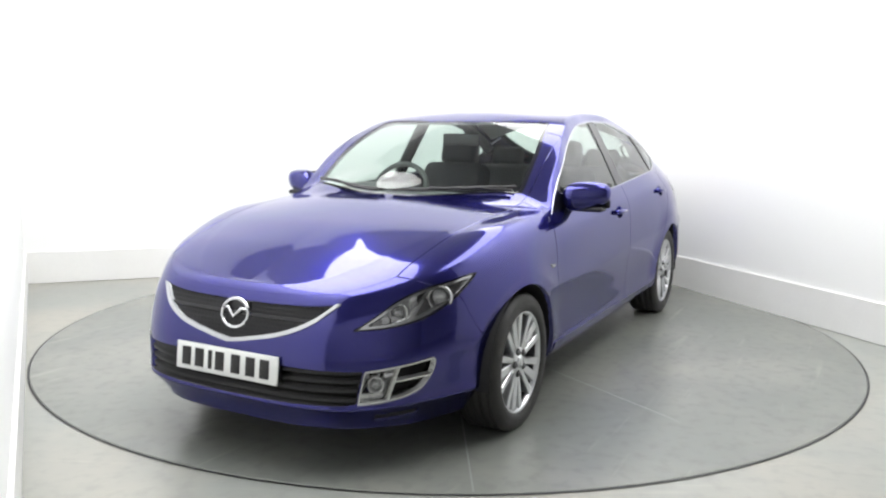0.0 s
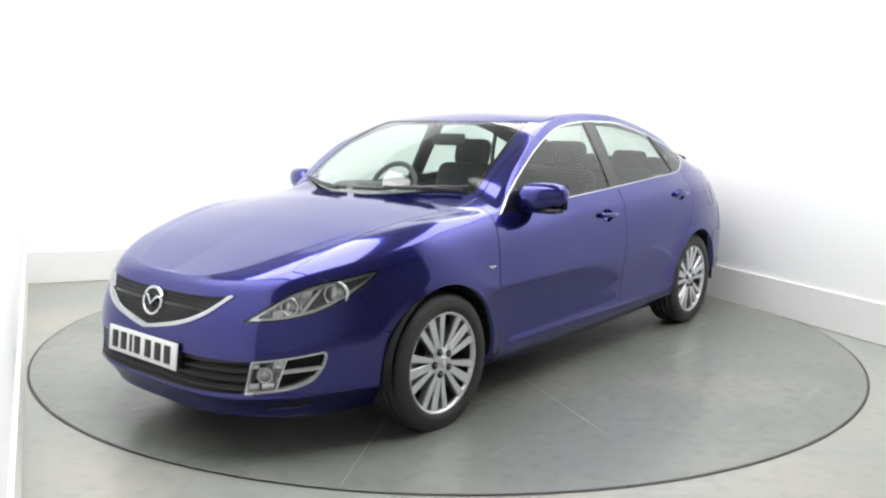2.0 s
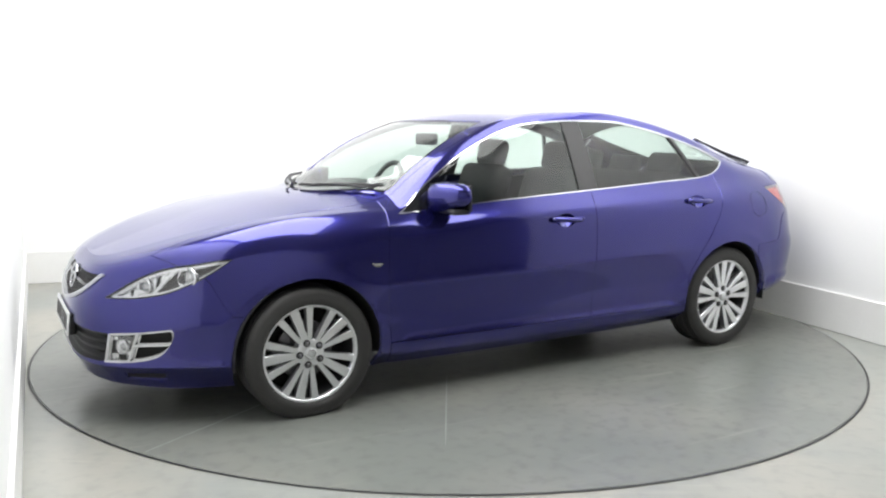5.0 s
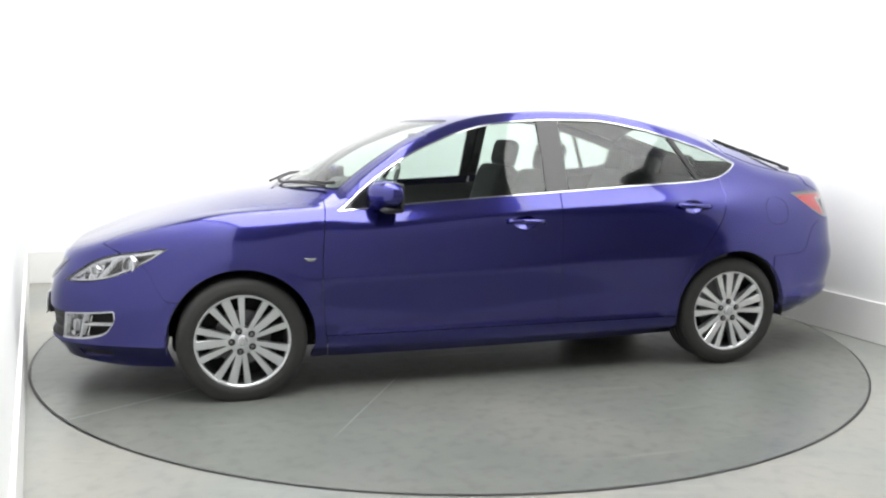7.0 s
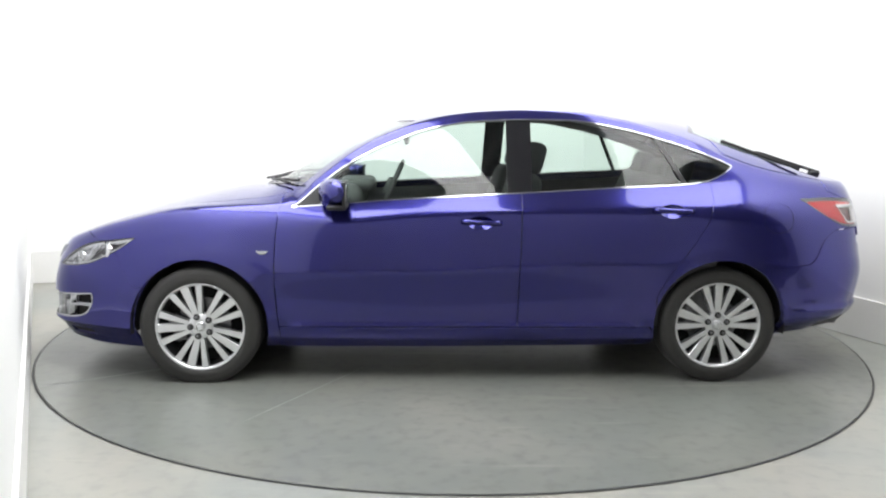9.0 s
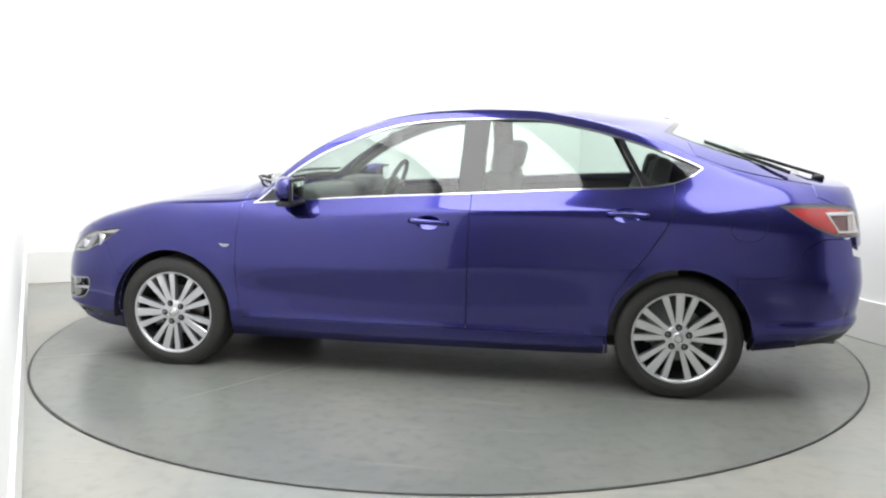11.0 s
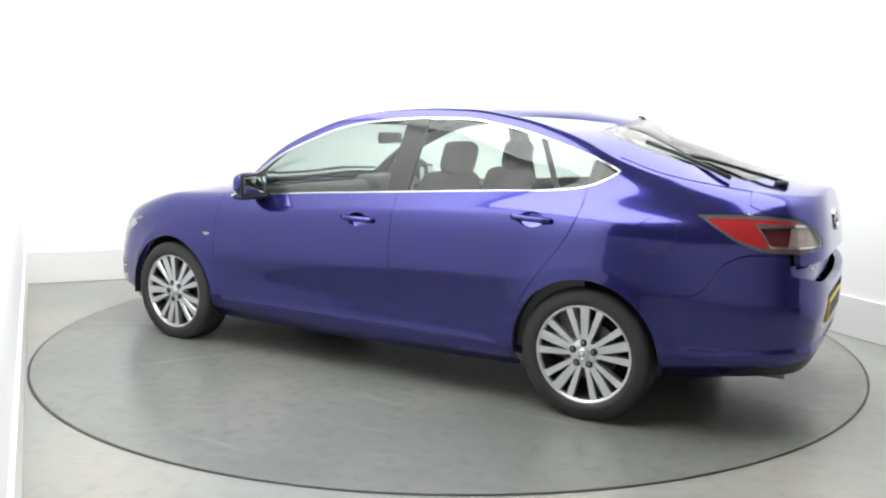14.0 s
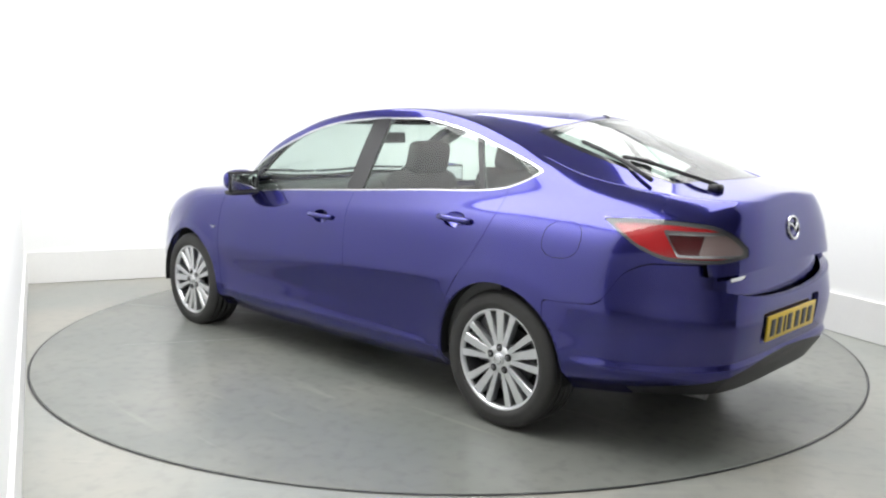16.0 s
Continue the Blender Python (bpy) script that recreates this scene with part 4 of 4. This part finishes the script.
for i, (hx, hz) in enumerate(HUBS):
    for sgn in (1, -1):
        w = first if (i, sgn) == (0, 1) else copy_thing(first, Matrix())
        w.parent = car
        w.matrix_basis = Matrix.Translation((hx, sgn * 0.760, hz)) @ (Matrix() if sgn > 0 else Matrix.Rotation(math.pi, 4, "Z")) @ Matrix.Rotation(radians(turn_of[(i, sgn)]), 4, "Y")
        tagged(w, "silver alloy wheel with triple spokes and black tyre")

# ---------- the car: fittings ----------


def blob(points_fn, nu=24, nv=14):
    """A closed rounded shell from fn(u, v), u round and v from pole to pole."""
    bm = bmesh.new()
    rows = [[bm.verts.new(points_fn(2 * math.pi * i / nu, math.pi * j / nv)) for i in range(nu)] for j in range(1, nv)]
    lo, hi = bm.verts.new(points_fn(0, 0)), bm.verts.new(points_fn(0, math.pi))
    for p, q in zip(rows, rows[1:]):
        for i in range(nu):
            bm.faces.new((p[i], p[(i + 1) % nu], q[(i + 1) % nu], q[i]))
    for i in range(nu):
        bm.faces.new((lo, rows[0][(i + 1) % nu], rows[0][i]))
        bm.faces.new((hi, rows[-1][i], rows[-1][(i + 1) % nu]))
    bmesh.ops.recalc_face_normals(bm, faces=bm.faces[:])
    return bm


def power(c, p):
    return math.copysign(abs(c) ** p, c)


for sgn in (1, -1):
    def shell(u, v, grow=1.0, sgn=sgn):
        y, x, z = power(math.cos(v), 0.7), power(math.sin(v), 0.7) * power(math.cos(u), 0.8), power(math.sin(v), 0.7) * power(math.sin(u), 0.7)
        taper = 1 - 0.18 * y
        flat = x * 0.075 if x > 0 else x * 0.045
        return Vector((0.655 + flat * grow * taper - 0.03 * y, sgn * (0.905 + 0.115 * y * grow), 1.005 + (0.072 * z * taper + 0.012 * y) * grow))
    mirror = part("door_mirror", blob(shell), PAINT, car, "blue door mirror with black base")
    part("mirror_frame", box(0.014, 0.205, 0.126, (0.606, sgn * 0.907, 1.004), 0.006), BLACK, mirror, "black frame of the mirror glass")
    part("mirror_glass", box(0.004, 0.170, 0.092, (0.598, sgn * 0.907, 1.004), 0.001), MIRROR, mirror, "mirror glass")
    part("mirror_trim", box(0.10, 0.19, 0.028, (0.645, sgn * 0.895, 0.938), 0.012), BLACK, mirror, "black lower trim")
    part("mirror_arm", box(0.085, 0.12, 0.045, (0.67, sgn * 0.80, 0.950), 0.015), BLACK, mirror, "black mirror foot")


def on_skin(x, z, lift=0.0):
    """The point and the normal of the left flank nearest to x, z."""
    m = (V[:, 1] > 0.3) & (V[:, 6] < 5.6)
    W = V[m]
    d = (W[:, 0] - x) ** 2 + (W[:, 2] - z) ** 2
    i = np.argsort(d)[:4]
    wt = 1 / (d[i] + 1e-6)
    p = (W[i] * wt[:, None]).sum(0) / wt.sum()
    n = Vector(p[3:6]).normalized()
    return Vector((x, p[1], z)) + n * lift, n


for n_door, (x0, z0) in enumerate(HANDLES):
    p, n = on_skin(x0, z0)
    for sgn in (1, -1):
        S = Matrix.Diagonal((1, sgn, 1, 1))
        bar = [S @ Vector((x0 + 0.100 - 0.20 * k / 10, p.y + 0.006 + 0.020 * math.sin(math.pi * k / 10) ** 0.6, z0 + 0.004 - 0.008 * k / 10)) for k in range(11)]
        bm = tube(bar, 0.0135, 12)
        bmesh.ops.scale(bm, vec=(1, 1, 1.05), space=Matrix.Translation((0, 0, -z0)), verts=bm.verts)
        door = door_obs[0 if sgn > 0 else 1][n_door]
        part("door_handle", bm, PAINT, door, "blue pull handle over a scooped recess")

# emblem-like flash on the front wing
p, n = on_skin(1.035, 0.695, 0.004)
for sgn in (1, -1):
    bm = slab([(-0.032, 0.004), (-0.010, -0.012), (0.014, -0.010), (0.034, 0.010), (0.012, 0.006), (-0.012, 0.007)], 0.005, 0.001)
    rot = Matrix.Translation((p.x, sgn * p.y, p.z)) @ Matrix.Rotation(radians(90 * (1 if sgn < 0 else 1)), 4, "X")
    bmesh.ops.transform(bm, matrix=rot, verts=bm.verts)
    part("side_repeater", bm, LAMPGLASS, car, "small clear side repeater")

# round fuel flap outline
fp, fn_ = on_skin(-1.665, 0.885)
pts_f = []
for k in range(40):
    a = 2 * math.pi * k / 40
    q, qn = on_skin(-1.665 + 0.085 * power(math.cos(a), 0.8), 0.885 + 0.075 * power(math.sin(a), 0.8), 0.0)
    pts_f.append(q)
part("fuel_flap_seam", tube(pts_f, 0.0013, 6, True), SHADOW, car, "shut line of the fuel flap")


def badge(at, size, yaw, parent, tilt=0):
    """A plain chrome oval with a chevron."""
    ring = [(0.0, size * 1.0 * math.cos(a), size * 0.86 * math.sin(a)) for a in [2 * math.pi * k / 40 for k in range(40)]]
    bm = tube(ring, size * 0.12, 10, True)
    bmesh.ops.transform(bm, matrix=pose(*at, 0, tilt, yaw), verts=bm.verts)
    ring_ob = part("badge", bm, CHROME, parent, "chrome oval badge")
    bm = tube([(0, -size * 0.92, size * 0.25), (0.004, -size * 0.5, size * 0.30), (0.006, 0, -size * 0.22), (0.004, size * 0.5, size * 0.30), (0, size * 0.92, size * 0.25)], size * 0.12, 8)
    bmesh.ops.transform(bm, matrix=pose(*at, 0, tilt, yaw), verts=bm.verts)
    part("badge_wing", bm, CHROME, ring_ob)
    return ring_ob


badge((2.262, 0, 0.602), 0.066, 0, car, -14)
part("badge_backing", box(0.02, 0.12, 0.10, (2.246, 0, 0.602), 0.008, Matrix.Rotation(radians(-14), 4, "Y")), BLACK, car)
badge((-2.291, 0, 0.930), 0.056, 180, car, -11)


def number_plate(at, tilt, yaw, mat, label):
    plate = part("number_plate", box(0.008, 0.52, 0.111, (0, 0, 0), 0.003), mat, car, label)
    plate.matrix_basis = pose(*at, 0, tilt, yaw)
    # plain bars stand for the writing
    for y in (-0.205, -0.137, -0.080, -0.030, 0.052, 0.126, 0.196):
        w = 0.020 if y in (-0.080,) else 0.046
        part("plate_bar", box(0.004, w, 0.074, (0.004, y, 0), 0.001), INK, plate)
    return plate


number_plate((2.322, 0, 0.415), -6, 0, WHITEPLATE, "white front number plate with dark bars")
part("plate_holder", box(0.03, 0.50, 0.10, (2.303, 0, 0.412), 0.006), BLACK, car, "black plate holder")
number_plate((-2.312, 0, 0.524), 4, 180, YELLOWPLATE, "yellow rear number plate with dark bars")
part("plate_holder", box(0.02, 0.50, 0.10, (-2.298, 0, 0.524), 0.006), BLACK, car)

# boot trim, antenna, wipers
part("model_badge", box(0.006, 0.13, 0.018, (-2.256, 0.44, 0.752), 0.002), CHROME, car, "small chrome bar in place of lettering")
part("roof_antenna", blob(lambda u, v: Vector((-1.31 + 0.022 * math.sin(v) * math.cos(u) - 0.02 * (1 - math.cos(v)) * 0.5, 0.008 * math.sin(v) * math.sin(u), 1.385 + 0.028 * (math.cos(v) * 0.5 + 0.5)))), BLACK, car, "short black roof aerial")
wip = part("rear_wiper", tube([(-2.09, 0.325, 1.114), (-1.917, 0.344, 1.163), (-1.77, 0.378, 1.206), (-1.69, 0.425, 1.222)], 0.009, 8), BLACK, car, "black rear wiper")
part("wiper_blade", tube([(-1.90, 0.53, 1.132), (-1.732, 0.457, 1.196), (-1.596, 0.434, 1.245), (-1.482, 0.430, 1.283)], 0.010, 6), BLACK, wip)
part("wiper_boss", box(0.06, 0.055, 0.034, (-2.085, 0.325, 1.102), 0.014), BLACK, wip)


def on_top(x, y, lift):
    """The point of the skin's upper side over x, y."""
    W = V[V[:, 6] > 5.0]
    i = np.argsort((W[:, 0] - x) ** 2 + (W[:, 1] - abs(y)) ** 2)[:3]
    return (x, y, float(W[i, 2].mean()) + lift)


for y0, y1 in ((0.60, 0.02), (-0.04, -0.62)):
    run = [y0 + (y1 - y0) * k / 12 for k in range(13)]
    wiper = part("front_wiper", tube([on_top(1.105 - 0.36 * (y / 0.75) ** 2, y, 0.018) for y in run], 0.008, 8), BLACK, car, "black windscreen wiper")
    part("wiper_arm", tube([on_top(1.155 - 0.36 * (y / 0.75) ** 2 - 0.05 * k / 8, y, 0.026) for k, y in enumerate(run[:9])], 0.007, 8), BLACK, wiper)
part("scuttle_panel", box(0.10, 1.0, 0.012, (1.10, 0, 0.955), 0.004), BLACK, car)

# headlamp bulbs and projectors


def lamp_spot(h, z, lift):
    """The point of the nose's skin at h round its corner and height z."""
    W = V[(V[:, 0] > 1.4) & (V[:, 1] > 0.2) & (V[:, 6] < 6.2)]
    p = W[np.argmin((W[:, 1] - W[:, 0] - h) ** 2 + (W[:, 2] - z) ** 2)]
    return Vector(p[:3]) + Vector(p[3:6]) * lift


for h, z, r, name, label in ((-1.150, 0.676, 0.047, "projector", "round chrome projector ring"), (-1.415, 0.640, 0.034, "reflector_cup", "round chrome lamp cup"), (-1.56, 0.362, 0.030, "fog_bulb", "bright round fog lamp bulb")):
    c0 = lamp_spot(h, z, -0.030)
    for sgn in (1, -1):
        turn = Matrix.Translation((c0.x, c0.y * sgn, c0.z)) @ Vector((0.80, 0.58 * sgn, 0.10)).to_track_quat("Y", "Z").to_matrix().to_4x4()
        bm = lathe([(r * 1.12, -0.012), (r * 1.12, 0.010), (r * 0.98, 0.014), (r * 0.82, 0.004), (r * 0.76, -0.014)], 32)
        bmesh.ops.transform(bm, matrix=turn, verts=bm.verts)
        ring_ob = part(name, bm, CHROME, car, label)
        bm = blob(lambda u, v: Vector((r * 0.76 * math.sin(v) * math.cos(u), 0.020 * math.cos(v) - 0.010, r * 0.76 * math.sin(v) * math.sin(u))), 20, 10)
        bmesh.ops.transform(bm, matrix=turn, verts=bm.verts)
        part("projector_lens", bm, LAMPGLASS, ring_ob, "bright round lens")
part("exhaust_pipe", tube([(-1.9, 0.5, 0.27), (-2.18, 0.5, 0.275)], 0.03, 16), DISC, car, "steel exhaust pipe")
for sgn in (1, -1):
    part("rear_reflector", box(0.016, 0.17, 0.024, (-2.278, sgn * 0.36, 0.392), 0.004), RED, car, "red bumper reflector")


# ---------- what moves ----------
def motions():
    turns = ((0.0, -117.62), (0.5, -119.45), (1.0, -122.27), (1.5, -125.55), (2.0, -129.05), (3.0, -136.0), (4.0, -142.85), (5.25, -151.35),
             (6.5, -159.85), (7.75, -168.35), (9.0, -176.8), (10.25, -185.1), (11.5, -193.5), (12.75, -201.95), (14.0, -210.4), (15.0, -217.1), (16.0, -223.8))
    rows = []
    for t, deg in turns:
        c, s = math.cos(radians(deg)), math.sin(radians(deg))
        rows.append((t, pose(0.0027 * c - 0.2354 * s, 0.0027 * s + 0.2354 * c, 0.0, 0, 0, deg)))
    walk(car, rows)
    walk(turntable, [(t, pose(RING_C[0], RING_C[1], 0, 0, 0, deg)) for t, deg in turns])


motions()
